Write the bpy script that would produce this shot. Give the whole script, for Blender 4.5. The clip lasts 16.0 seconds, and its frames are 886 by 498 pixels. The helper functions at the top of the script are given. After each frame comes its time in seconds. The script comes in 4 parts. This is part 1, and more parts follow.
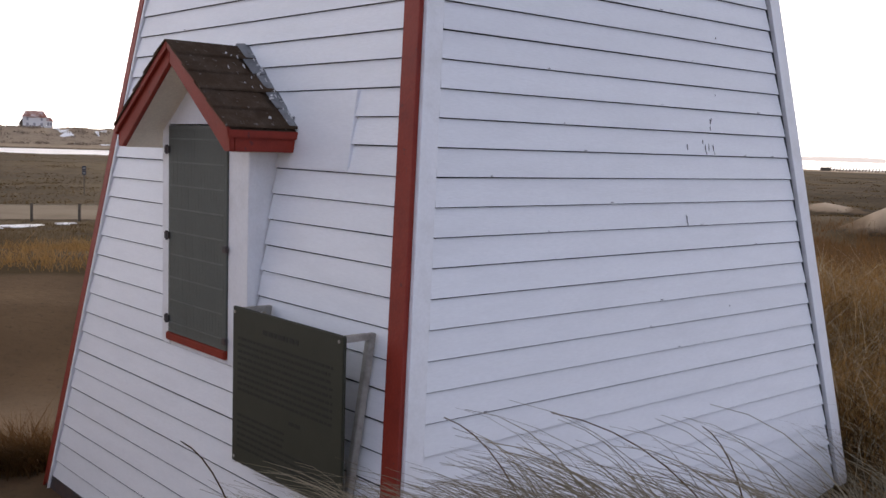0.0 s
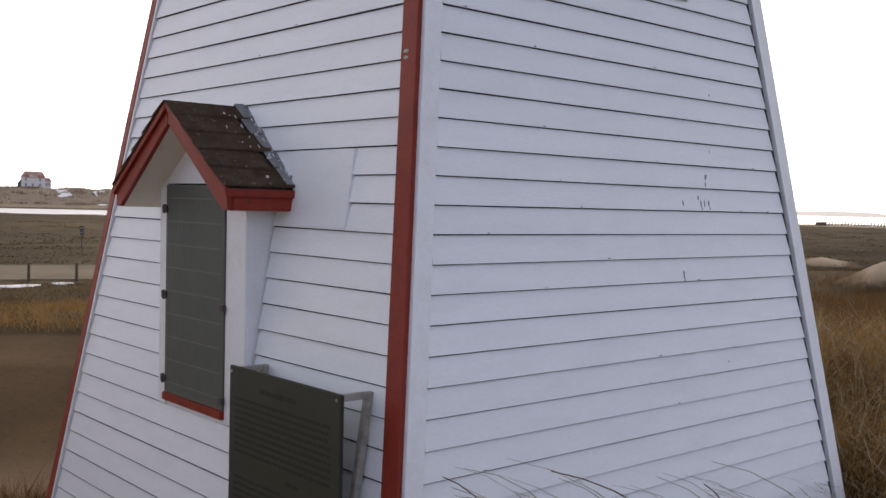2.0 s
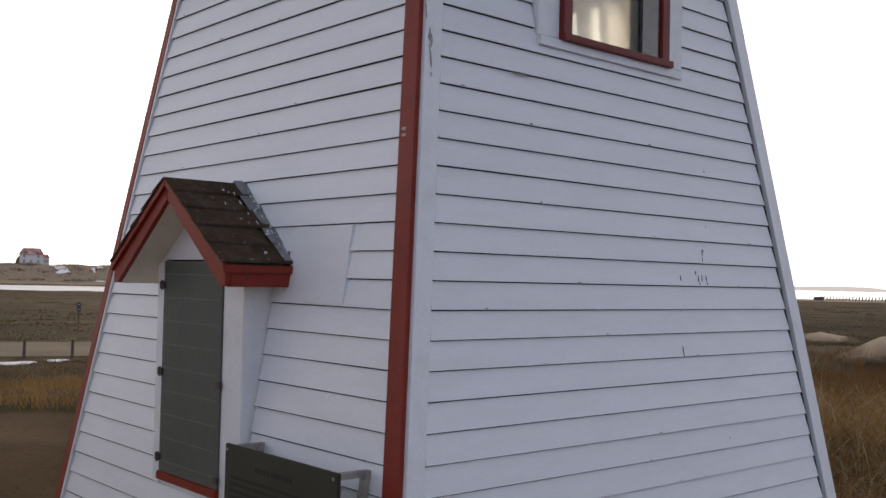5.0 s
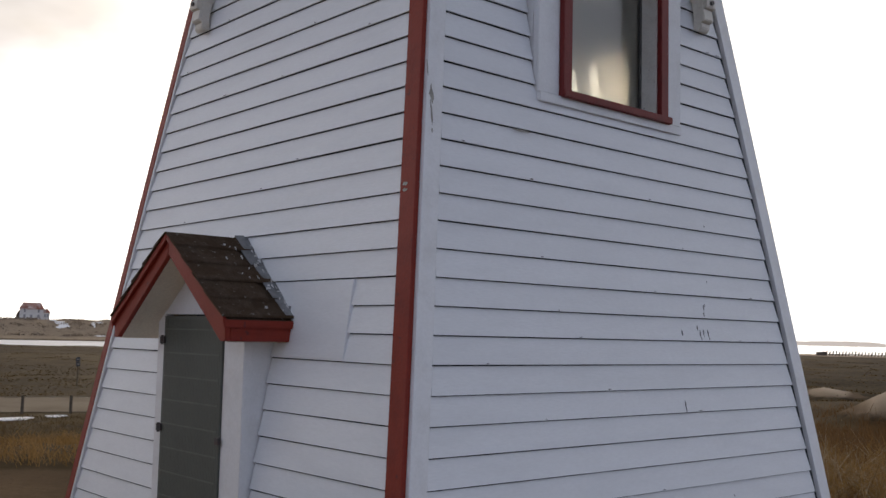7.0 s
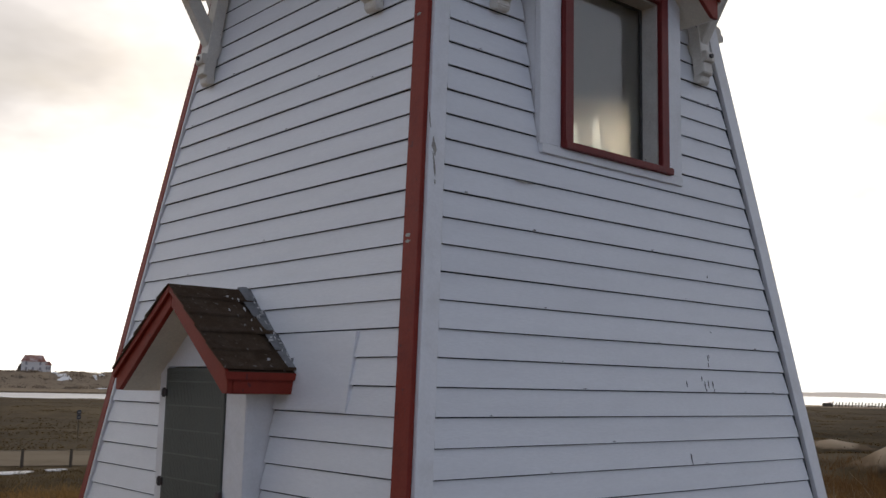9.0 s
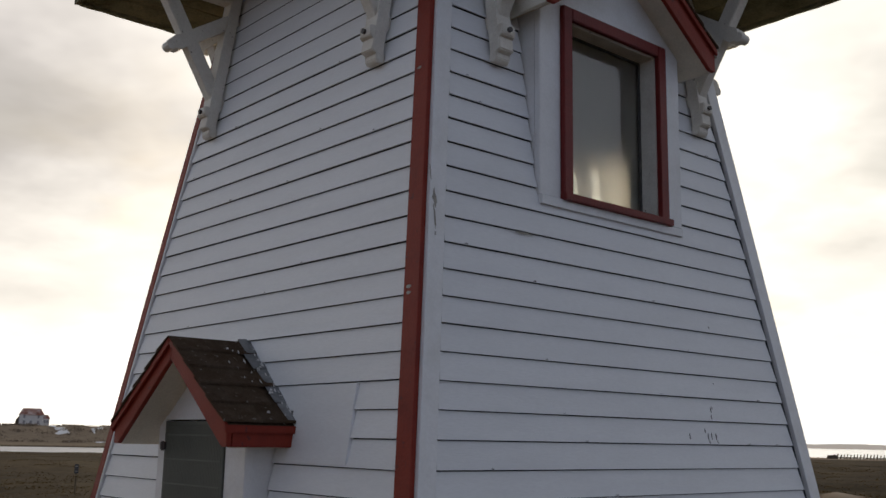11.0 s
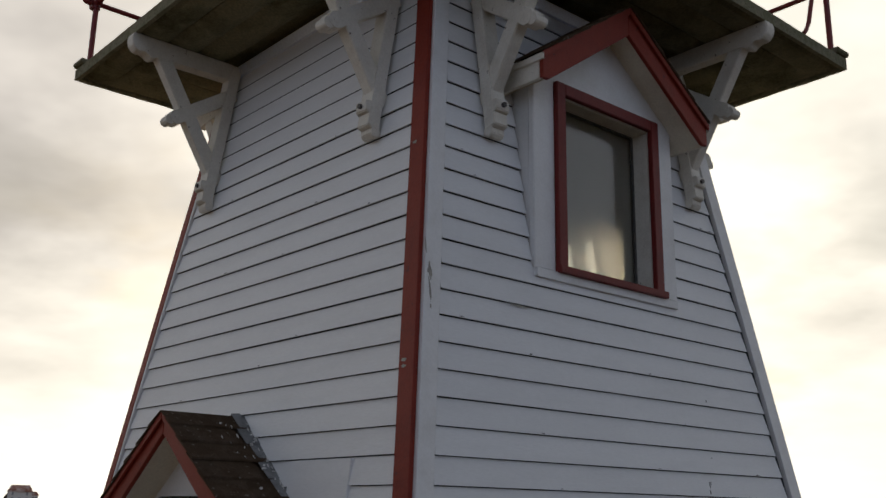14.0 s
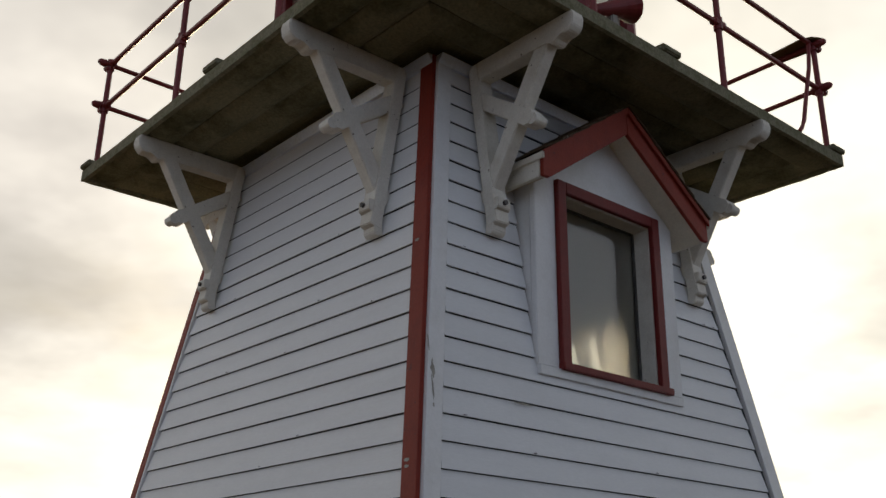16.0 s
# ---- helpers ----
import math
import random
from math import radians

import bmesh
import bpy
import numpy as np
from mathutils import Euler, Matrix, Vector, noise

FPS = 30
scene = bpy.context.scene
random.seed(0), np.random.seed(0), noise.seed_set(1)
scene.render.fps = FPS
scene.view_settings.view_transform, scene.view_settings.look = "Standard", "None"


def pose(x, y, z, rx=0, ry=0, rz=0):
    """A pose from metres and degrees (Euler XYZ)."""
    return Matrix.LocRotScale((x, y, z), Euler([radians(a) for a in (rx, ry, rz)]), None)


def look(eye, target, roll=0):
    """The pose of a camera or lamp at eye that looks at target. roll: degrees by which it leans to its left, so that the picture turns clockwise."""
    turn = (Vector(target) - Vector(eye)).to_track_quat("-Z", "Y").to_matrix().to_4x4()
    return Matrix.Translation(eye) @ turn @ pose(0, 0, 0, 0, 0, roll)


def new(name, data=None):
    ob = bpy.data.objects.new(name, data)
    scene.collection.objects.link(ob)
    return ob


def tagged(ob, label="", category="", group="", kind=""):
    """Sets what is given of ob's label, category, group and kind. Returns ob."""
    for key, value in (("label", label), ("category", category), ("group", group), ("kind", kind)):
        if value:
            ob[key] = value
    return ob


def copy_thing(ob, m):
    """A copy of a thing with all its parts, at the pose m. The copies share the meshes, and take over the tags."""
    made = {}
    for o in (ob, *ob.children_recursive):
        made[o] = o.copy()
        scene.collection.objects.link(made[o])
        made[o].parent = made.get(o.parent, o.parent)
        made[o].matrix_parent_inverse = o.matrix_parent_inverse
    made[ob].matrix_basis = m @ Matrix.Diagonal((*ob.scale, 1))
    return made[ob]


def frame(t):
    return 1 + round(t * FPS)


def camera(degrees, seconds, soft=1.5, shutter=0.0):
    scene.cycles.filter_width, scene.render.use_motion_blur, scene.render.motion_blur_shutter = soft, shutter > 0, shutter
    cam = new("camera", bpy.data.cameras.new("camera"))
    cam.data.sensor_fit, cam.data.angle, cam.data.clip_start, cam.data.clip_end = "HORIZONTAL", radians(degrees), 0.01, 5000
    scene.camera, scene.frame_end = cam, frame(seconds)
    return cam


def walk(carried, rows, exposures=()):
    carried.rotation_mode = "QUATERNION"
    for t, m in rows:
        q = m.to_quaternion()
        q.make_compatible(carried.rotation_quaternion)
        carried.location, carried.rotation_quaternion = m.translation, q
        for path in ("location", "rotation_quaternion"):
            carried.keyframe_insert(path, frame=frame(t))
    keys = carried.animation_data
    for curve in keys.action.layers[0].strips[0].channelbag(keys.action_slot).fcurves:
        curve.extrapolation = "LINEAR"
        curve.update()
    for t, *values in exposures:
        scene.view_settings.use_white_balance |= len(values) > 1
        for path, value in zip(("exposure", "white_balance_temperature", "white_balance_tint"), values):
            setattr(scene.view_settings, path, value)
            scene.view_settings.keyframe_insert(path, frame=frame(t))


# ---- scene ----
EYE = 2.65
cam = camera(48.18, 16.0, soft=1.5)
# seconds, yaw to the left, pitch up, roll of a camera that stands still and tilts up
ROWS = [
    (0, -0.00, -5.87, -1.81),
    (0.5, -0.04, -4.96, -1.55),
    (1, -0.08, -4.34, -1.52),
    (1.5, -0.06, -3.66, -1.48),
    (2, -0.06, -2.56, -1.41),
    (2.5, -0.11, -1.58, -1.41),
    (3, -0.36, -0.99, -1.41),
    (3.5, -0.48, -0.29, -1.36),
    (4, -0.15, 0.25, -1.33),
    (6.5, -0.04, 4.37, -1.26),
    (7, 0.04, 4.97, -1.29),
    (7.5, 0.10, 5.80, -1.23),
    (8, 0.11, 6.70, -1.17),
    (8.5, 0.19, 7.53, -1.18),
    (9, 0.27, 7.92, -1.17),
    (11.5, 0.38, 11.60, -1.03),
    (12, 0.43, 12.20, -1.04),
    (12.5, 0.46, 12.98, -0.98),
    (13, 0.47, 13.58, -0.93),
    (13.5, 0.26, 14.38, -0.96),
    (14, 0.16, 15.10, -0.92),
    (14.5, 0.14, 15.91, -0.82),
    (15, 0.16, 16.77, -0.81),
    (15.5, 0.26, 18.56, -0.79),
    (16, 0.39, 20.72, -0.65),
]
walk(cam, [(t, pose(0, 0, EYE, 90 + pitch, 0, yaw) @ pose(0, 0, 0, 0, 0, -roll)) for t, yaw, pitch, roll in ROWS],
     exposures=[(0, 0.19, 6420, 17), (1, 0.13, 6520, 16), (2, 0.09, 6540, 15), (4, -0.12, 6500, 14), (6.5, -0.37, 6500, 13), (8, -0.52, 6480, 11), (9, -0.66, 6480, 11), (11.5, -1.06, 6600, 9), (13, -1.1, 6720, 8), (14, -1.08, 6760, 8), (15, -1.09, 6800, 7), (16, -0.87, 6820, 7)])

# ---------------------------------------------------------------- light
SUN_AZ, SUN_EL = radians(-3), radians(9)
SUN_DIR = Vector((math.sin(SUN_AZ) * math.cos(SUN_EL), math.cos(SUN_AZ) * math.cos(SUN_EL), math.sin(SUN_EL)))


def build_world():
    w = bpy.data.worlds.new("sky")
    scene.world = w
    w.use_nodes = True
    nt = w.node_tree
    nt.nodes.clear()
    N, K = nt.nodes.new, nt.links.new
    out, bg = N("ShaderNodeOutputWorld"), N("ShaderNodeBackground")
    K(bg.outputs[0], out.inputs[0])
    sky = N("ShaderNodeTexSky")
    sky.sky_type, sky.sun_disc = "NISHITA", False
    sky.sun_elevation, sky.sun_rotation = SUN_EL, SUN_AZ
    sky.air_density, sky.dust_density, sky.ozone_density = 1.0, 1.6, 1.0
    geo = N("ShaderNodeTexCoord")
    sep = N("ShaderNodeSeparateXYZ")
    K(geo.outputs["Generated"], sep.inputs[0])

    def math_(op, a, b=None, clamp=False):
        m = N("ShaderNodeMath")
        m.operation, m.use_clamp = op, clamp
        for i, v in enumerate((a, b)):
            if v is None:
                continue
            if isinstance(v, (int, float)):
                m.inputs[i].default_value = v
            else:
                K(v, m.inputs[i])
        return m.outputs[0]
    # clouds lie on a sheet overhead: direction divided by its height
    zz = math_("ADD", math_("MAXIMUM", sep.outputs[2], 0.0), 0.25)
    comb = N("ShaderNodeCombineXYZ")
    K(math_("DIVIDE", sep.outputs[0], zz), comb.inputs[0])
    K(math_("DIVIDE", sep.outputs[1], zz), comb.inputs[1])
    n1 = N("ShaderNodeTexNoise")
    n1.inputs["Scale"].default_value, n1.inputs["Detail"].default_value, n1.inputs["Roughness"].default_value = 1.0, 5, 0.5
    K(comb.outputs[0], n1.inputs["Vector"])
    n2 = N("ShaderNodeTexNoise")
    n2.inputs["Scale"].default_value, n2.inputs["Detail"].default_value = 1.5, 5
    K(comb.outputs[0], n2.inputs["Vector"])
    cover = N("ShaderNodeMapRange")
    cover.inputs[1].default_value, cover.inputs[2].default_value = 0.26, 0.47
    K(n1.outputs[0], cover.inputs[0])
    # closeness to the sun, for the glow of thin cloud
    dot = N("ShaderNodeVectorMath")
    dot.operation = "DOT_PRODUCT"
    K(geo.outputs["Generated"], dot.inputs[0])
    dot.inputs[1].default_value = SUN_DIR
    near = N("ShaderNodeMapRange")
    near.inputs[1].default_value, near.inputs[2].default_value = -0.35, 1.0
    K(dot.outputs["Value"], near.inputs[0])
    glow = N("ShaderNodeValToRGB")
    for i, (p, c) in enumerate(((0.0, (0.78, 0.90, 1.20, 1)), (0.45, (1.3, 1.33, 1.42, 1)), (0.66, (2.35, 2.29, 2.20, 1)), (0.84, (2.35, 2.25, 2.12, 1)), (1.0, (3.0, 2.8, 2.45, 1)))):
        e = glow.color_ramp.elements[i] if i < 2 else glow.color_ramp.elements.new(p)
        e.position, e.color = p, c
    K(near.outputs[0], glow.inputs[0])
    shade = N("ShaderNodeMapRange")
    shade.inputs[1].default_value, shade.inputs[2].default_value = 0.35, 0.7
    shade.inputs[3].default_value, shade.inputs[4].default_value = 1.18, 0.54
    K(n2.outputs[0], shade.inputs[0])
    cl = N("ShaderNodeMix")
    cl.data_type, cl.blend_type = "RGBA", "MULTIPLY"
    cl.inputs[0].default_value = 1.0
    K(glow.outputs[0], cl.inputs[6])
    K(shade.outputs[0], cl.inputs[7])
    # the cloud is thicker, and so darker, overhead
    deck = N("ShaderNodeMapRange")
    deck.inputs[1].default_value, deck.inputs[2].default_value = 0.33, 0.8
    deck.inputs[3].default_value, deck.inputs[4].default_value = 1.0, 0.36
    K(sep.outputs[2], deck.inputs[0])
    dk = N("ShaderNodeMix")
    dk.data_type, dk.blend_type = "RGBA", "MULTIPLY"
    dk.inputs[0].default_value = 1.0
    K(cl.outputs[2], dk.inputs[6])
    K(deck.outputs[0], dk.inputs[7])
    # a heavier bank of cloud on one side
    bank = N("ShaderNodeVectorMath")
    bank.operation = "DOT_PRODUCT"
    K(geo.outputs["Generated"], bank.inputs[0])
    bank.inputs[1].default_value = (-0.42, 0.77, 0.48)
    edge = math_("ADD", bank.outputs["Value"], math_("MULTIPLY", math_("SUBTRACT", n2.outputs[0], 0.5), 0.28))
    bk = N("ShaderNodeMapRange")
    bk.inputs[1].default_value, bk.inputs[2].default_value = 0.86, 1.0
    K(edge, bk.inputs[0])
    bm_ = N("ShaderNodeMix")
    bm_.data_type, bm_.blend_type = "RGBA", "MULTIPLY"
    K(bk.outputs[0], bm_.inputs[0])
    K(dk.outputs[2], bm_.inputs[6])
    bm_.inputs[7].default_value = (0.66, 0.655, 0.69, 1)
    # low haze towards the horizon
    haze = N("ShaderNodeMapRange")
    haze.inputs[1].default_value, haze.inputs[2].default_value = 0.0, 0.26
    haze.inputs[3].default_value, haze.inputs[4].default_value = 0.9, 0.0
    K(sep.outputs[2], haze.inputs[0])
    hz = N("ShaderNodeMix")
    hz.data_type = "RGBA"
    K(haze.outputs[0], hz.inputs[0])
    K(bm_.outputs[2], hz.inputs[6])
    K(glow.outputs[0], hz.inputs[7])
    sk = N("ShaderNodeMix")
    sk.data_type, sk.blend_type = "RGBA", "MULTIPLY"
    sk.inputs[0].default_value = 1.0
    K(sky.outputs[0], sk.inputs[6])
    sk.inputs[7].default_value = (SKY, SKY, SKY, 1)
    fin = N("ShaderNodeMix")
    fin.data_type = "RGBA"
    K(math_("MAXIMUM", cover.outputs[0], haze.outputs[0]), fin.inputs[0])
    K(sk.outputs[2], fin.inputs[6])
    K(hz.outputs[2], fin.inputs[7])
    K(fin.outputs[2], bg.inputs[0])
    bg.inputs[1].default_value = CLOUD


SKY, CLOUD = 0.14, 1.0
build_world()
sun = new("sun", bpy.data.lights.new("sun", "SUN"))
sun.data.energy, sun.data.angle, sun.data.color = 2.2, radians(3), (1.0, 0.80, 0.56)
sun.matrix_world = look((0, 0, 40), Vector((0, 0, 40)) - SUN_DIR)


# ---------------------------------------------------------------- materials
def material(name, base, rough=0.6, spots=None, scale=4.0, amount=0.5, bump=0.0, bump_scale=60.0, metal=0.0, grain=(1, 1, 1), vary=0.0, dark=None, fine=0.06, sheen=0.5, through_light=0.0):
    """A surface: base colour, large blotches towards spots, fine grain, bump, and a small change from object to object."""
    m = bpy.data.materials.new(name)
    m.use_nodes = True
    nt = m.node_tree
    N, K = nt.nodes.new, nt.links.new
    b = nt.nodes["Principled BSDF"]
    b.inputs["Roughness"].default_value, b.inputs["Metallic"].default_value = rough, metal
    b.inputs["Specular IOR Level"].default_value = sheen if rough < 0.8 else 0.05
    tc = N("ShaderNodeTexCoord")
    mp = N("ShaderNodeMapping")
    mp.inputs["Scale"].default_value = grain
    K(tc.outputs["Object"], mp.inputs[0])
    big = N("ShaderNodeTexNoise")
    big.inputs["Scale"].default_value, big.inputs["Detail"].default_value, big.inputs["Roughness"].default_value = scale, 8, 0.65
    K(mp.outputs[0], big.inputs["Vector"])
    ramp = N("ShaderNodeMapRange")
    ramp.inputs[1].default_value, ramp.inputs[2].default_value, ramp.inputs[4].default_value = 0.45, 0.72, amount
    K(big.outputs[0], ramp.inputs[0])
    mix = N("ShaderNodeMix")
    mix.data_type = "RGBA"
    mix.inputs[6].default_value = (*base, 1)
    mix.inputs[7].default_value = (*(spots or [c * 0.8 for c in base]), 1)
    K(ramp.outputs[0], mix.inputs[0])
    col = mix.outputs[2]
    sm = N("ShaderNodeTexNoise")
    sm.inputs["Scale"].default_value, sm.inputs["Detail"].default_value = bump_scale, 4
    K(mp.outputs[0], sm.inputs["Vector"])
    if dark:
        # small chips and specks
        sp = N("ShaderNodeTexNoise")
        sp.inputs["Scale"].default_value, sp.inputs["Detail"].default_value = dark[1], 3
        K(mp.outputs[0], sp.inputs["Vector"])
        sr = N("ShaderNodeMapRange")
        sr.inputs[1].default_value, sr.inputs[2].default_value = dark[2], dark[2] + 0.03
        K(sp.outputs[0], sr.inputs[0])
        dm = N("ShaderNodeMix")
        dm.data_type = "RGBA"
        K(sr.outputs[0], dm.inputs[0])
        K(col, dm.inputs[6])
        dm.inputs[7].default_value = (*dark[0], 1)
        col = dm.outputs[2]
    hsv = N("ShaderNodeHueSaturation")
    K(col, hsv.inputs["Color"])
    oi = N("ShaderNodeObjectInfo")
    gi = N("ShaderNodeNewGeometry")
    add = N("ShaderNodeMath")
    add.operation = "ADD"
    K(oi.outputs["Random"], add.inputs[0])
    K(gi.outputs["Random Per Island"], add.inputs[1])
    vr = N("ShaderNodeMapRange")
    vr.inputs[2].default_value = 2.0
    vr.inputs[3].default_value, vr.inputs[4].default_value = 1 - vary, 1 + vary
    K(add.outputs[0], vr.inputs[0])
    gr = N("ShaderNodeMapRange")
    gr.inputs[1].default_value, gr.inputs[2].default_value = 0.3, 0.7
    gr.inputs[3].default_value, gr.inputs[4].default_value = 1 - fine, 1 + fine
    K(sm.outputs[0], gr.inputs[0])
    mul = N("ShaderNodeMath")
    mul.operation = "MULTIPLY"
    K(vr.outputs[0], mul.inputs[0])
    K(gr.outputs[0], mul.inputs[1])
    K(mul.outputs[0], hsv.inputs["Value"])
    K(hsv.outputs[0], b.inputs["Base Color"])
    if bump:
        bp = N("ShaderNodeBump")
        bp.inputs["Strength"].default_value, bp.inputs["Distance"].default_value = bump, 0.01
        K(sm.outputs[0], bp.inputs["Height"])
        K(bp.outputs[0], b.inputs["Normal"])
    if through_light:
        # thin dry leaves let light through
        tl = N("ShaderNodeBsdfTranslucent")
        K(hsv.outputs[0], tl.inputs["Color"])
        ms = N("ShaderNodeMixShader")
        ms.inputs[0].default_value = through_light
        K(b.outputs[0], ms.inputs[1])
        K(tl.outputs[0], ms.inputs[2])
        K(ms.outputs[0], nt.nodes["Material Output"].inputs[0])
    return m


WHITE = material("white_paint", (0.80, 0.80, 0.80), 0.5, (0.70, 0.70, 0.70), 2.5, 0.5, 0.12, 40, grain=(0.6, 0.6, 3), vary=0.03, fine=0.03)
TRIM = material("white_trim_paint", (0.80, 0.79, 0.78), 0.5, (0.64, 0.62, 0.58), 5, 0.5, 0.1, 60, vary=0.02, fine=0.03)
CREAM = material("aged_cream_paint", (0.76, 0.70, 0.58), 0.6, (0.62, 0.54, 0.42), 5, 0.6, 0.15, 60)
BRACKET = material("weathered_white_paint", (0.74, 0.70, 0.62), 0.6, (0.56, 0.50, 0.41), 6, 0.6, 0.25, 70, vary=0.03, dark=((0.22, 0.17, 0.12), 26, 0.70))
RED = material("red_paint", (0.25, 0.031, 0.016), 0.55, (0.18, 0.023, 0.014), 7, 0.7, 0.2, 60, sheen=0.25, vary=0.05, dark=((0.15, 0.03, 0.025), 18, 0.68))
PIPE = material("dark_red_pipe_paint", (0.22, 0.022, 0.022), 0.45, (0.14, 0.02, 0.02), 12, 0.6, 0.1, 80)
RUST = material("brown_rusted_plate", (0.16, 0.10, 0.05), 0.8, (0.17, 0.04, 0.03), 9, 0.8, 0.3, 60)
SHUTTER = material("grey_green_shutter_paint", (0.110, 0.115, 0.094), 0.65, (0.088, 0.093, 0.075), 3, 0.6, 0.2, 90, vary=0.06)
WIRE = material("grey_green_wire", (0.145, 0.150, 0.125), 0.6, (0.10, 0.105, 0.09), 12, 0.8)
SLATE = material("asphalt_shingle", (0.088, 0.057, 0.036), 0.95, (0.14, 0.105, 0.078), 9, 0.7, 0.8, 240, vary=0.2, dark=((0.21, 0.18, 0.15), 30, 0.66), fine=0.3)
# darker copy of the red paint; the casing's shade is put into its colour
SHADED_RED = material("shaded_red_window_paint", (0.19, 0.026, 0.022), 0.5, (0.13, 0.02, 0.018), 9, 0.7, 0.2, 60, sheen=0.25, vary=0.05)
LEAD = material("grey_flashing", (0.24, 0.24, 0.24), 0.6, (0.10, 0.095, 0.09), 16, 0.9, 0.3, 60, vary=0.25)
FLAKES = material("flaking_white_paint", (0.60, 0.58, 0.55), 0.6, (0.5, 0.48, 0.45), 30, 0.6, 0.2, 90, vary=0.2)
TIN = material("pale_tin_flashing", (0.80, 0.86, 0.98), 0.30, (0.8, 0.82, 0.85), 6, 0.5, metal=0.9)
DECK = material("weathered_deck_board", (0.225, 0.20, 0.122), 0.9, (0.050, 0.051, 0.024), 1.6, 1.0, 0.5, 50, grain=(1, 1, 1), vary=0.25, fine=0.2)
MOSS = material("mossy_deck_edge", (0.24, 0.22, 0.15), 0.95, (0.11, 0.115, 0.05), 12, 0.8, 0.6, 60, vary=0.1, fine=0.2)
SASH = material("dark_weathered_sash", (0.07, 0.066, 0.06), 0.7, (0.16, 0.14, 0.11), 14, 0.8, 0.2, 60)
PLAQUE = material("dark_bronze_plaque", (0.027, 0.029, 0.016), 0.62, (0.040, 0.041, 0.025), 4, 0.6, 0.15, 80, metal=0.0)
LETTER = material("plaque_relief", (0.017, 0.018, 0.013), 0.7)
STEEL = material("weathered_steel_frame", (0.36, 0.33, 0.28), 0.6, (0.20, 0.18, 0.15), 14, 0.9, 0.3, 60, vary=0.1)
IRON = material("dark_iron", (0.05, 0.045, 0.045), 0.5, (0.12, 0.06, 0.04), 20, 0.7)
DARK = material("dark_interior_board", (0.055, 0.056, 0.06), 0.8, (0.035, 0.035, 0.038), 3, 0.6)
PLASTER = material("interior_plaster", (0.30, 0.28, 0.25), 0.8, (0.2, 0.18, 0.16), 2, 0.6)
GOLD = material("dry_marram_grass", (0.27, 0.165, 0.064), 0.8, (0.085, 0.048, 0.019), 0.7, 1.0, vary=0.45, through_light=0.38)
STRAW = material("pale_straw_grass", (0.33, 0.285, 0.20), 0.8, (0.13, 0.11, 0.08), 4, 0.8, vary=0.4, through_light=0.3)
WEED = material("dark_dry_weed", (0.12, 0.066, 0.026), 0.85, (0.06, 0.036, 0.018), 1.2, 0.8, vary=0.35, through_light=0.3)
FIELD = material("brown_field_grass", (0.098, 0.070, 0.036), 0.9, (0.043, 0.031, 0.017), 0.06, 0.9, vary=0.2, through_light=0.5)
BUSH = material("bare_scrub", (0.26, 0.205, 0.155), 0.9, (0.15, 0.12, 0.09), 0.05, 0.8, vary=0.2, through_light=0.35)
SNOW = material("old_snow", (0.78, 0.78, 0.79), 0.6, (0.40, 0.37, 0.33), 0.12, 0.9, grain=(0.3, 1, 1))
ROAD = material("pale_gravel_road", (0.150, 0.119, 0.085), 0.9, (0.085, 0.066, 0.044), 0.25, 0.9, fine=0.15)
WOODPOST = material("grey_wooden_post", (0.13, 0.105, 0.08), 0.9, (0.08, 0.065, 0.05), 5, 0.8)
HOUSEWALL = material("pale_house_siding", (0.74, 0.70, 0.65), 0.6, (0.64, 0.60, 0.55), 0.5, 0.5)
HOUSEROOF = material("red_house_roof", (0.36, 0.15, 0.10), 0.7, (0.72, 0.66, 0.62), 0.35, 1.0)
HOUSEGLASS = material("dull_house_window", (0.34, 0.32, 0.31), 0.3, (0.25, 0.24, 0.23), 0.5, 0.5)
BLUE = material("blue_road_sign", (0.035, 0.040, 0.052), 0.5)


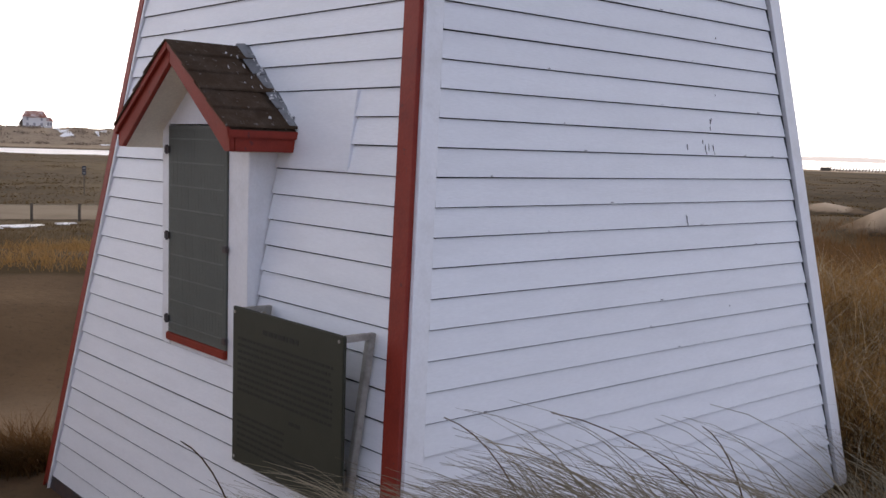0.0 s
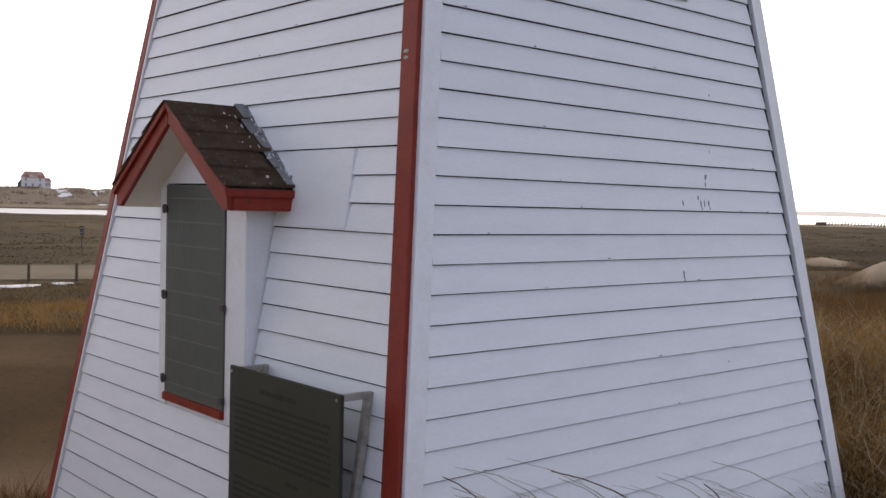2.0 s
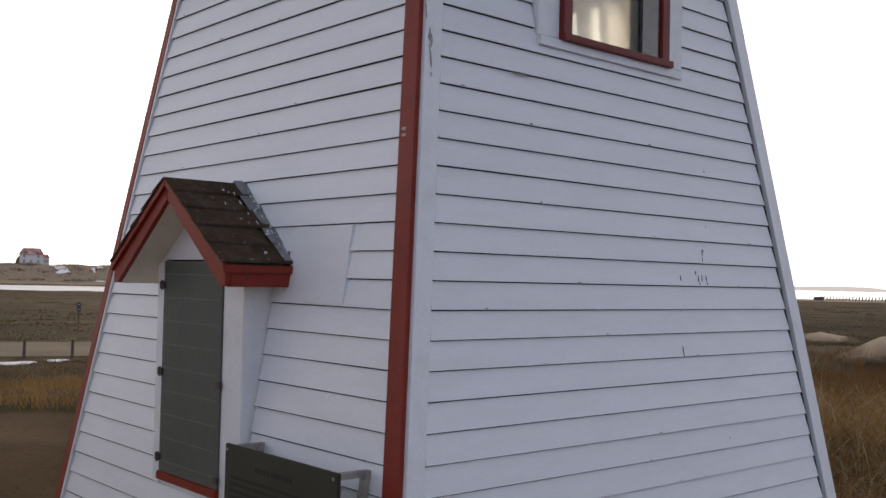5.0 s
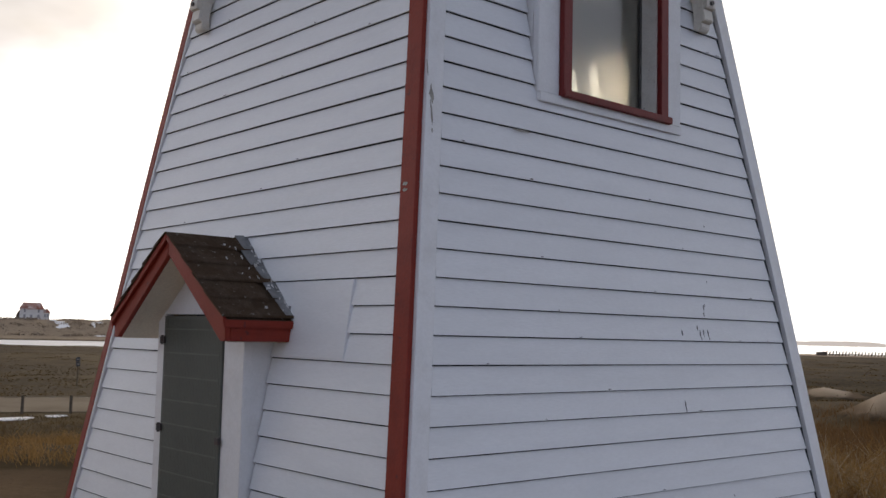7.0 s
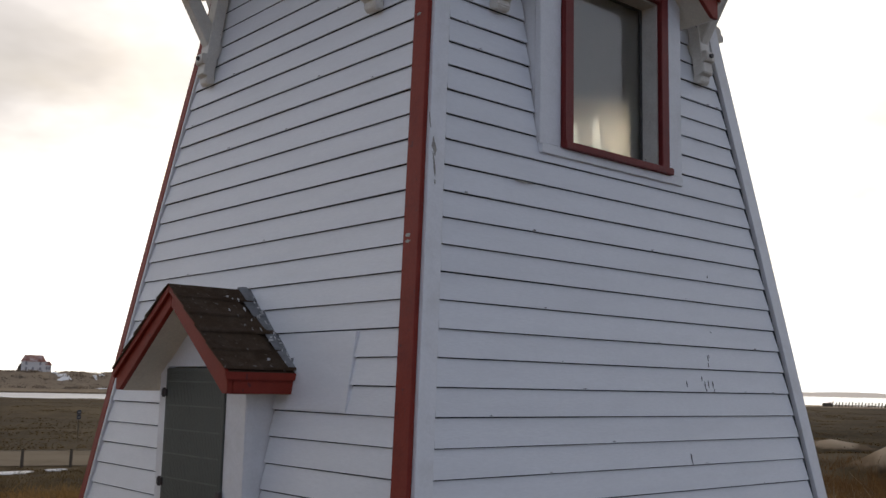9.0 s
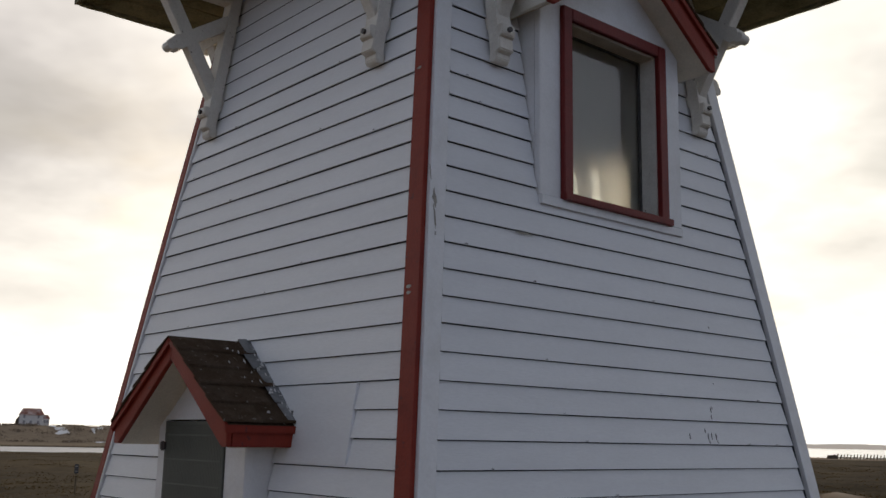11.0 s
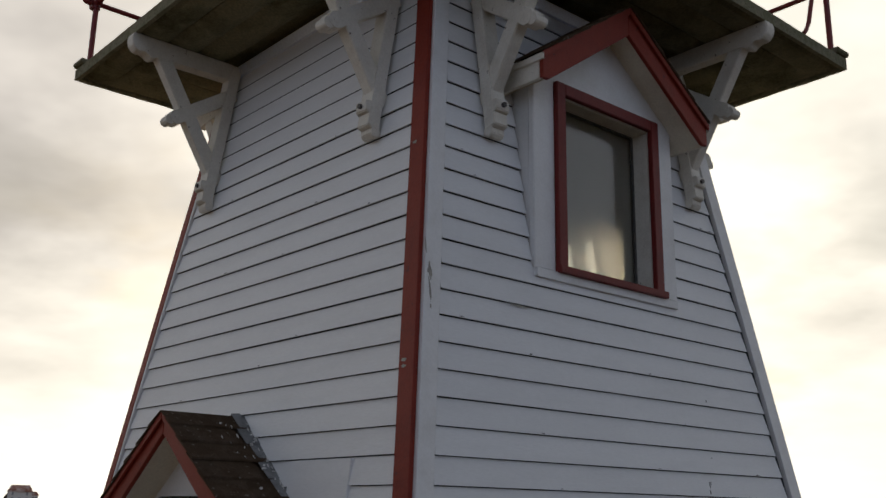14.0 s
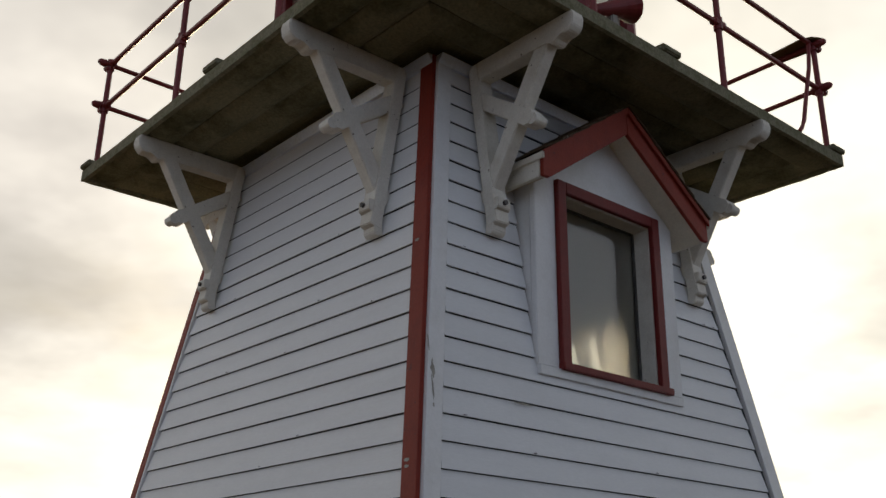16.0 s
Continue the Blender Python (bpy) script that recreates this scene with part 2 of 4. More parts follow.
def ground_material():
    """Dune ground: bare sand, with dry turf where the vertex layer says so."""
    m = bpy.data.materials.new("dune_ground")
    m.use_nodes = True
    nt = m.node_tree
    N, K = nt.nodes.new, nt.links.new
    b = nt.nodes["Principled BSDF"]
    b.inputs["Roughness"].default_value = 0.95
    b.inputs["Specular IOR Level"].default_value = 0.03
    tc = N("ShaderNodeTexCoord")
    at = N("ShaderNodeAttribute")
    at.attribute_name = "turf"

    def nz(s, d=6):
        n = N("ShaderNodeTexNoise")
        n.inputs["Scale"].default_value, n.inputs["Detail"].default_value, n.inputs["Roughness"].default_value = s, d, 0.65
        K(tc.outputs["Object"], n.inputs["Vector"])
        return n.outputs[0]

    def mixc(fac, a, c):
        x = N("ShaderNodeMix")
        x.data_type = "RGBA"
        K(fac, x.inputs[0])
        for i, v in ((6, a), (7, c)):
            if isinstance(v, tuple):
                x.inputs[i].default_value = (*v, 1)
            else:
                K(v, x.inputs[i])
        return x.outputs[2]

    def ramp(v, a, c):
        r = N("ShaderNodeMapRange")
        r.inputs[1].default_value, r.inputs[2].default_value = a, c
        K(v, r.inputs[0])
        return r.outputs[0]
    sand = mixc(ramp(nz(0.8), 0.3, 0.65), (0.132, 0.088, 0.050), (0.090, 0.059, 0.034))
    sand = mixc(ramp(nz(14), 0.55, 0.75), sand, (0.07, 0.047, 0.03))
    pa = N("ShaderNodeAttribute")
    pa.attribute_name = "pale"
    sand = mixc(pa.outputs["Fac"], sand, mixc(ramp(nz(0.5), 0.4, 0.65), (0.46, 0.37, 0.27), (0.36, 0.28, 0.20)))
    turf = mixc(ramp(nz(0.03), 0.45, 0.56), (0.062, 0.043, 0.021), (0.023, 0.0165, 0.009))
    turf = mixc(ramp(nz(0.35), 0.5, 0.62), turf, (0.024, 0.017, 0.010))
    turf = mixc(ramp(nz(2.5), 0.45, 0.7), turf, (0.075, 0.051, 0.025))
    ad = N("ShaderNodeMath")
    ad.operation = "ADD"
    K(at.outputs["Fac"], ad.inputs[0])
    sc = N("ShaderNodeMapRange")
    sc.inputs[3].default_value, sc.inputs[4].default_value = -0.35, 0.35
    K(nz(0.7), sc.inputs[0])
    K(sc.outputs[0], ad.inputs[1])
    K(mixc(ramp(ad.outputs[0], 0.4, 0.6), sand, turf), b.inputs["Base Color"])
    bp = N("ShaderNodeBump")
    bp.inputs["Strength"].default_value, bp.inputs["Distance"].default_value = 0.5, 0.04
    K(nz(9), bp.inputs["Height"])
    K(bp.outputs[0], b.inputs["Normal"])
    return m


def water_material():
    m = bpy.data.materials.new("calm_water")
    m.use_nodes = True
    nt = m.node_tree
    b = nt.nodes["Principled BSDF"]
    b.inputs["Base Color"].default_value = (0.03, 0.045, 0.055, 1)
    b.inputs["Roughness"].default_value = 0.08
    n = nt.nodes.new("ShaderNodeTexNoise")
    n.inputs["Scale"].default_value, n.inputs["Detail"].default_value = 0.6, 5
    tc = nt.nodes.new("ShaderNodeTexCoord")
    nt.links.new(tc.outputs["Object"], n.inputs["Vector"])
    bp = nt.nodes.new("ShaderNodeBump")
    bp.inputs["Strength"].default_value, bp.inputs["Distance"].default_value = 0.25, 0.2
    nt.links.new(n.outputs[0], bp.inputs["Height"])
    nt.links.new(bp.outputs[0], b.inputs["Normal"])
    return m


def glass_material():
    m = bpy.data.materials.new("window_glass")
    m.use_nodes = True
    nt = m.node_tree
    b = nt.nodes["Principled BSDF"]
    b.inputs["Base Color"].default_value = (0.92, 0.95, 0.95, 1)
    b.inputs["Roughness"].default_value, b.inputs["Transmission Weight"].default_value, b.inputs["IOR"].default_value = 0.02, 1.0, 1.75
    # a film of salt and dust scatters part of the light
    film = nt.nodes.new("ShaderNodeBsdfRefraction")
    film.inputs["Color"].default_value = (0.97, 0.96, 0.91, 1)
    film.inputs["Roughness"].default_value, film.inputs["IOR"].default_value = 0.34, 1.45
    mx = nt.nodes.new("ShaderNodeMixShader")
    mx.inputs[0].default_value = 0.50
    nt.links.new(b.outputs[0], mx.inputs[1])
    nt.links.new(film.outputs[0], mx.inputs[2])
    nt.links.new(mx.outputs[0], nt.nodes["Material Output"].inputs[0])
    return m


GROUND, WATER, GLASS = ground_material(), water_material(), glass_material()


# ---------------------------------------------------------------- mesh helpers
def finish(bm, name, mat):
    bmesh.ops.recalc_face_normals(bm, faces=bm.faces)
    me = bpy.data.meshes.new(name)
    bm.to_mesh(me)
    bm.free()
    for m in (mat if isinstance(mat, (list, tuple)) else [mat]):
        me.materials.append(m)
    return me


def part(name, bm, mat, parent, label=""):
    """Links a bmesh as one mesh object under a thing or a part."""
    ob = new(name, finish(bm, name, mat) if isinstance(bm, bmesh.types.BMesh) else bm)
    ob.parent = parent
    return tagged(ob, label) if label else ob


def empty(name, m=None, **tags):
    ob = new(name)
    ob.empty_display_size = 0.2
    if m is not None:
        ob.matrix_world = m
    return tagged(ob, **tags)


def hull(bm, low, high):
    """A solid between two polygons with the same number of corners."""
    a = [bm.verts.new(p) for p in low]
    c = [bm.verts.new(p) for p in high]
    n = len(a)
    bm.faces.new(a[::-1])
    bm.faces.new(c)
    for i in range(n):
        bm.faces.new((a[i], a[(i + 1) % n], c[(i + 1) % n], c[i]))
    return a + c


def box(bm, x0, x1, y0, y1, z0, z1):
    return hull(bm, [(x0, y0, z0), (x1, y0, z0), (x1, y1, z0), (x0, y1, z0)], [(x0, y0, z1), (x1, y0, z1), (x1, y1, z1), (x0, y1, z1)])


def bevel(bm, w=0.006, seg=2):
    bmesh.ops.bevel(bm, geom=list(bm.edges), offset=w, segments=seg, affect="EDGES", clamp_overlap=True)
    return bm


def tube(bm, pts, r, seg=10):
    """A round pipe along points."""
    pts = [Vector(p) for p in pts]
    rings = []
    for i, p in enumerate(pts):
        d = (pts[min(i + 1, len(pts) - 1)] - pts[max(i - 1, 0)]).normalized()
        s = d.cross(Vector((0, 0, 1)) if abs(d.z) < 0.9 else Vector((1, 0, 0))).normalized()
        t = d.cross(s)
        rr = r[i] if isinstance(r, (list, tuple)) else r
        rings.append([bm.verts.new(p + rr * (math.cos(a) * s + math.sin(a) * t)) for a in (2 * math.pi * k / seg for k in range(seg))])
    for a, c in zip(rings, rings[1:]):
        for k in range(seg):
            bm.faces.new((a[k], a[(k + 1) % seg], c[(k + 1) % seg], c[k]))
    bm.faces.new(rings[0][::-1])
    bm.faces.new(rings[-1])
    return bm


def ball(bm, p, r, sx=1.0, sz=1.0):
    made = bmesh.ops.create_uvsphere(bm, u_segments=12, v_segments=8, radius=r)["verts"]
    for v in made:
        v.co = Vector((v.co.x * sx, v.co.y * sx, v.co.z * sz)) + Vector(p)


# ---------------------------------------------------------------- the tower
TOWER = pose(0.021, 7.481, 0, 0, 0, -48.76)
TOP = 6.15


def half(z):
    return 2.1956 - 0.14664 * z


def fp(side, u, o, z):
    """A place on the side's sloping face: u along it, o out from it. Sides go round from 0, the one with the shuttered window."""
    x, y = u, -(half(z) + o)
    for _ in range(side):
        x, y = -y, x
    return (x, y, z)


def fv(side, u, d, z):
    """The same with d the distance from the tower's axis."""
    return fp(side, u, d - half(z), z)


lighthouse = empty("lighthouse", TOWER, label="white clapboard lighthouse tower with dark red trim", category="lighthouse", group="")

# openings, per side: u0, u1, z0, z1, cut out of boards and wall
OPEN = {0: (-0.545, 0.545, 1.34, 2.74), 1: (-0.72, 0.68, 4.13, 5.40), 2: (-0.36, 0.40, 4.15, 5.04), 3: None}
EDGE = {0: (0.098, 0.124), 1: (0.120, 0.142), 2: (0.15, 0.15), 3: (0.13, 0.15)}


def wall(side):
    """The sheathing behind the boards, with the opening through it."""
    T = 0.12
    shell = empty("wall")
    shell.parent = lighthouse
    tagged(shell, "wooden tower wall under white clapboards")

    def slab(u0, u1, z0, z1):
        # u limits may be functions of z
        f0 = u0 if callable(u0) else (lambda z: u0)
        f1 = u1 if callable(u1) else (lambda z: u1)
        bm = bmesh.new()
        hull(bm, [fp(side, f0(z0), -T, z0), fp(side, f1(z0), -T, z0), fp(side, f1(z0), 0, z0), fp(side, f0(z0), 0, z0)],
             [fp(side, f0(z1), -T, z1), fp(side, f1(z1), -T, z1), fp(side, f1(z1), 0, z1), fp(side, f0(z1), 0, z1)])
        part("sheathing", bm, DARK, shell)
    left, right = (lambda z: -half(z)), (lambda z: half(z) - T)
    o = OPEN[side]
    if o:
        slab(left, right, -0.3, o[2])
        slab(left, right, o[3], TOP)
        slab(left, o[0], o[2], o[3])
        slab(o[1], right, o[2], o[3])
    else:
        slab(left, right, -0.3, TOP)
    return shell


walls = [wall(s) for s in range(4)]

# corner boards: (side, at its right end, width, material)
for side, right, width, mat, lab in ((0, True, 0.119, RED, "dark red corner board"), (1, False, 0.115, TRIM, "white corner board"),
                                     (0, False, 0.094, TRIM, "white corner board"), (3, True, 0.13, RED, "dark red corner board"),
                                     (1, True, 0.112, TRIM, "white corner board"), (2, False, 0.13, TRIM, "white corner board"),
                                     (2, True, 0.13, RED, "dark red corner board"), (3, False, 0.13, TRIM, "white corner board")):
    bm = bmesh.new()
    P = {(3, True): 0.012, (2, False): 0.082, (1, True): 0.036}.get((side, right), 0.030)
    over = (0.006 if side == 0 else 0.034) if mat is RED else 0.0
    for z0, z1 in ((-0.25, TOP),):
        lo, hi = [], []
        for z, out in ((z0, lo), (z1, hi)):
            a, b = (half(z) - width, half(z) + over) if right else (-half(z) - over + (0.069 if side == 0 else 0.0), -half(z) + width)
            out += [fp(side, a, 0.0, z), fp(side, b, 0.0, z), fp(side, b, P, z), fp(side, a, P, z)]
        hull(bm, lo, hi)
    part("corner_board", bevel(bm, 0.003, 1), mat, walls[side], lab)

# the red board laps round the corner
bm = bmesh.new()
hull(bm, [fp(0, -half(z) - d, o, z) for z in (-0.10,) for d, o in ((0.012, 0.0), (-0.066, 0.0), (-0.066, 0.034), (0.012, 0.034))],
     [fp(0, -half(z) - d, o, z) for z in (TOP,) for d, o in ((0.012, 0.0), (-0.066, 0.0), (-0.066, 0.034), (0.012, 0.034))])
part("corner_board", bevel(bm, 0.003, 1), RED, walls[0], "dark red corner board")

# clapboards
rnd = random.Random(4)
for side in range(4):
    cl, cr = EDGE[side]
    o = OPEN[side]
    j = -1
    while True:
        z0 = 0.10 + 0.15 * j
        # gap widths vary so dark sheathing draws the shade line under each board
        low, high = max(0.0, min(1.0, (2.6 - z0) / 1.8)), max(0.0, min(1.0, (z0 - 4.9) / 0.7))
        gap = 0.006 + (0.0078 * low - 0.005 * high if side == 0 else 0.003 * low)
        lip = 0.021 - (0.006 * low + 0.011 * high if side == 0 else 0.0)
        z1 = min(z0 + 0.15 - gap, TOP)
        if z0 > TOP - 0.03:
            break
        runs = [(None, None)]
        if side == 0 and z0 < 3.23 and z1 > o[2] + 0.02:
            g = 0.555 if z0 < 2.6 else max(0.0, 0.74 * (3.235 - z1) / 0.52 - 0.03)
            runs = [(None, -g), (g, None)] if g > 0.02 else runs
        if side == 1 and z1 > o[2] + 0.04:
            g = 0.73 if z0 < 5.2 else max(0.0, 0.86 * (6.02 - z1) / 0.615 - 0.02)
            runs = [(None, -g - 0.01), (g - 0.03, None)] if g > 0.05 else runs
        if side == 2 and z1 > o[2] + 0.02 and z0 < o[3] - 0.02:
            runs = [(None, o[0]), (o[1], None)]
        for a, b in runs:
            bm = bmesh.new()
            wob = rnd.uniform(-0.0015, 0.0015)
            lo, hi = lip + wob, 0.004
            za, zb = z0 + rnd.uniform(-0.0018, 0.0018), z0 + rnd.uniform(-0.0018, 0.0018)
            ua = lambda z: (a if a is not None else -half(z) + cl + 0.004)
            ub = lambda z: (b if b is not None else half(z) - cr - 0.004)
            if ub(z0) - ua(z0) < 0.05:
                bm.free()
                continue
            hull(bm, [fp(side, ua(za), 0.011, za), fp(side, ub(zb), 0.011, zb), fp(side, ub(zb), lo, zb), fp(side, ua(za), lo, za)],
                 [fp(side, ua(z1), 0.001, z1), fp(side, ub(z1), 0.001, z1), fp(side, ub(z1), hi, z1), fp(side, ua(z1), hi, z1)])
            part("clapboard", bm, WHITE, walls[side])
        j += 1

# cap moulding along the top of each wall, and the sill at the foot
for side in range(4):
    bm = bmesh.new()
    z0, z1 = TOP - 0.07, TOP - 0.003
    hull(bm, [fp(side, -half(z0), 0.0, z0), fp(side, half(z0), 0.0, z0), fp(side, half(z0), 0.030, z0), fp(side, -half(z0), 0.030, z0)],
         [fp(side, -half(z1), 0.0, z1), fp(side, half(z1), 0.0, z1), fp(side, half(z1), 0.070, z1), fp(side, -half(z1), 0.070, z1)])
    part("cap_moulding", bm, TIN, walls[side], "pale metal flashing at the wall top")
    bm = bmesh.new()
    hull(bm, [fp(side, -half(-0.3), 0.0, -0.3), fp(side, half(-0.3), 0.0, -0.3), fp(side, half(-0.3), 0.015, -0.3), fp(side, -half(-0.3), 0.015, -0.3)],
         [fp(side, -half(0), 0.0, -0.03), fp(side, half(0), 0.0, -0.03), fp(side, half(0), 0.015, -0.03), fp(side, -half(0), 0.015, -0.03)])
    part("sill_beam", bm, IRON, walls[side], "dark timber sill beam")


def bar(bm, side, u0, u1, d0, d1, z0, z1):
    """A box on the side, d from the axis."""
    return hull(bm, [fv(side, u0, d0, z0), fv(side, u1, d0, z0), fv(side, u1, d1, z0), fv(side, u0, d1, z0)],
                [fv(side, u0, d0, z1), fv(side, u1, d0, z1), fv(side, u1, d1, z1), fv(side, u0, d1, z1)])


def prism(bm, side, uz, d0, d1):
    """A polygon in u and z, pushed from d0 out to d1."""
    return hull(bm, [fv(side, u, d0, z) for u, z in uz], [fv(side, u, d1, z) for u, z in uz])


def sprism(bm, side, dz, u0, u1):
    """A polygon in d and z, pushed along u."""
    return hull(bm, [fv(side, u0, d, z) for d, z in dz], [fv(side, u1, d, z) for d, z in dz])


# ---------------------------------------------------------------- shuttered window in a hooded box
def shuttered_window():
    s, D = 0, 2.025
    win = empty("window_1", label="")
    win.parent = lighthouse
    tagged(win, "tall window closed by a grey-green shutter under a gabled hood")
    for u0, u1, n in ((-0.56, -0.448, "side_trim"), (0.325, 0.56, "side_trim")):
        bm = bmesh.new()
        bar(bm, s, u0, u1, D - 0.05, D, 1.295, 2.80)
        part(n, bevel(bm, 0.005), TRIM, win)
    for u0, u1 in ((-0.548, -0.518), (0.518, 0.548)):
        bm = bmesh.new()
        sprism(bm, s, [(D - 0.052, 1.36), (D - 0.052, 2.78), (half(2.78) - 0.05, 2.78), (half(1.36) - 0.03, 1.36)], u0, u1)
        part("cheek", bm, TRIM, win, "white side cheek of the window box")
    bm = bmesh.new()
    prism(bm, s, [(-0.56, 2.745), (0.56, 2.745), (0.56, 2.74 + 0.06), (0.0, 3.16), (-0.56, 2.74 + 0.06)], D - 0.045, D - 0.004)
    part("gable", bm, TRIM, win, "white gable board above the shutter")
    bm = bmesh.new()
    bar(bm, s, -0.465, 0.325, D - 0.05, D + 0.022, 1.325, 1.378)
    part("sill", bevel(bm, 0.006), RED, win, "dark red window sill")
    bm = bmesh.new()
    bar(bm, s, -0.446, 0.323, D - 0.06, D - 0.004, 1.293, 1.324)
    part("apron", bevel(bm, 0.003), TRIM, win)
    # shutter: sheet of narrow boards in a frame, with iron hinges
    sh = empty("shutter")
    sh.parent = win
    tagged(sh, "grey-green wire-mesh shutter")
    bm = bmesh.new()
    bar(bm, s, -0.446, 0.323, D - 0.02, D + 0.012, 1.38, 2.735)
    part("shutter_sheet", bevel(bm, 0.003, 1), SHUTTER, sh)
    bm = bmesh.new()
    for i in range(38):
        u = -0.415 + 0.71 * i / 37
        bar(bm, s, u - 0.0022, u + 0.0022, D + 0.012, D + 0.0132, 1.40, 2.715)
    part("mesh_grille", bm, SHUTTER, sh)
    for i in range(9):
        z = 1.45 + i * 0.15
        bm = bmesh.new()
        bar(bm, s, -0.42, 0.30, D + 0.0125, D + 0.0165, z - 0.0045, z + 0.0045)
        part("cross_wire", bm, WIRE, sh, "dull grey cross wire")
    for z in (1.47, 2.02, 2.58):
        bm = bmesh.new()
        bar(bm, s, -0.478, -0.42, D + 0.01, D + 0.026, z - 0.022, z + 0.022)
        tube(bm, [fv(s, -0.447, D + 0.024, z - 0.03), fv(s, -0.447, D + 0.024, z + 0.03)], 0.010, 8)
        part("hinge", bm, IRON, sh, "dark iron hinge")
    for z in (1.44, 2.0):
        bm = bmesh.new()
        bar(bm, s, 0.30, 0.345, D + 0.006, D + 0.028, z - 0.02, z + 0.02)
        part("latch", bevel(bm, 0.003), IRON, sh, "dark iron latch")
    return win


def gabled_hood(win, s, front, ridge, eave, span, fas, rake, red_side):
    """A small gabled roof: red rake boards, side boards, soffits and courses of shingles that end at the wall."""
    hood = empty("hood", label="")
    hood.parent = win
    tagged(hood, "small gabled hood with dark red fascia and brown shingles")

    for sg in (-1, 1):
        # rake boards
        bm = bmesh.new()
        prism(bm, s, [(0, ridge - 0.012), (sg * span, eave - 0.012), (sg * span, eave - fas), (sg * (span - 0.06), eave - fas), (0, ridge - rake)], front - 0.03, front)
        part("rake_board", bevel(bm, 0.004), RED, hood, "dark red rake board")
        bm = bmesh.new()
        prism(bm, s, [(0, ridge + 0.004), (sg * (span + 0.01), eave + 0.002), (sg * (span + 0.01), eave - 0.045), (0, ridge - 0.05)], front + 0.002, front + 0.020)
        part("rake_moulding", bevel(bm, 0.004), RED, hood, "dark red rake moulding")
        # side fascia
        bm = bmesh.new()
        zf = eave - fas * 0.5
        bar(bm, s, sg * (span - 0.03) if sg > 0 else -span, span if sg > 0 else -(span - 0.03), half(zf) - 0.02, front - 0.032, eave - fas, eave - 0.014)
        part("eave_board", bevel(bm, 0.004), RED if red_side else BRACKET, hood, "dark red eave board" if red_side else "weathered white eave board")
        bm = bmesh.new()
        bar(bm, s, span + 0.001 if sg > 0 else -span - 0.018, span + 0.018 if sg > 0 else -span - 0.001, half(zf) - 0.02, front + 0.018, eave - 0.05, eave - 0.006)
        part("eave_moulding", bevel(bm, 0.004), RED if red_side else BRACKET, hood)
        # soffit
        bm = bmesh.new()
        t = 0.025
        lo = [(0, ridge - fas - 0.004), (sg * (span - 0.035), eave - fas - 0.004), (sg * (span - 0.035), eave - fas + t), (0, ridge - fas + t)]
        hull(bm, [fv(s, u, front - 0.032, z) for u, z in lo], [fv(s, u, half(z) - 0.03, z) for u, z in lo])
        part("soffit", bm, CREAM, hood, "cream painted soffit")
        # roof deck and shingles
        bm = bmesh.new()
        lo = [(0, ridge - 0.02), (sg * (span + 0.0), eave - 0.02), (sg * (span + 0.0), eave - 0.004), (0, ridge - 0.004)]
        hull(bm, [fv(s, u, front - 0.0, z) for u, z in lo], [fv(s, u, half(z) - 0.03, z) for u, z in lo])
        part("roof_deck", bm, SLATE, hood)
        rows = 5
        for i in range(rows):
            q0, q1 = (i + 1) / rows * 1.012, max(0.0, i / rows - 0.10)
            cols = 2
            for c in range(cols):
                f0 = max(0.0, (c - 0.5 * (i % 2)) / cols)
                f1 = min(1.0, (c + 1 - 0.5 * (i % 2)) / cols)
                lift0, lift1 = 0.030 + rnd.uniform(-0.003, 0.003), 0.004

                def pt(q, f, up):
                    u = sg * span * q
                    z = ridge - (ridge - eave) * q
                    d = (front + 0.03) + (half(z) - 0.005 - front - 0.03) * f
                    return fv(s, u, d, z + up)
                bm = bmesh.new()
                e = 0.001
                hull(bm, [pt(q0, f0 + e, lift0 - 0.014), pt(q0, f1 - e, lift0 - 0.014), pt(q1, f1 - e, lift1 - 0.006), pt(q1, f0 + e, lift1 - 0.006)],
                     [pt(q0, f0 + e, lift0), pt(q0, f1 - e, lift0), pt(q1, f1 - e, lift1), pt(q1, f0 + e, lift1)])
                part("shingle", bm, SLATE, hood)
        # stepped flashing against the wall
        for i in range(rows):
            bm = bmesh.new()
            qa, qb = i / rows, (i + 1) / rows

            def pw(q, o, up):
                z = ridge - (ridge - eave) * q + up
                return fp(s, sg * span * q, o, z)
            w = 0.07 + 0.04 * rnd.random()
            hull(bm, [pw(qa, 0.0, 0.014), pw(qb, 0.0, 0.020), pw(qb, w, 0.026), pw(qa, w, 0.016)], [pw(qa, 0.0, 0.026), pw(qb, 0.0, 0.030), pw(qb, w, 0.030), pw(qa, w, 0.020)])
            part("flashing", bm, LEAD, hood, "flaking grey step flashing")
    return hood


w1 = shuttered_window()
hood_1 = gabled_hood(w1, 0, 2.25, 3.235, 2.715, 0.74, 0.125, 0.135, True)
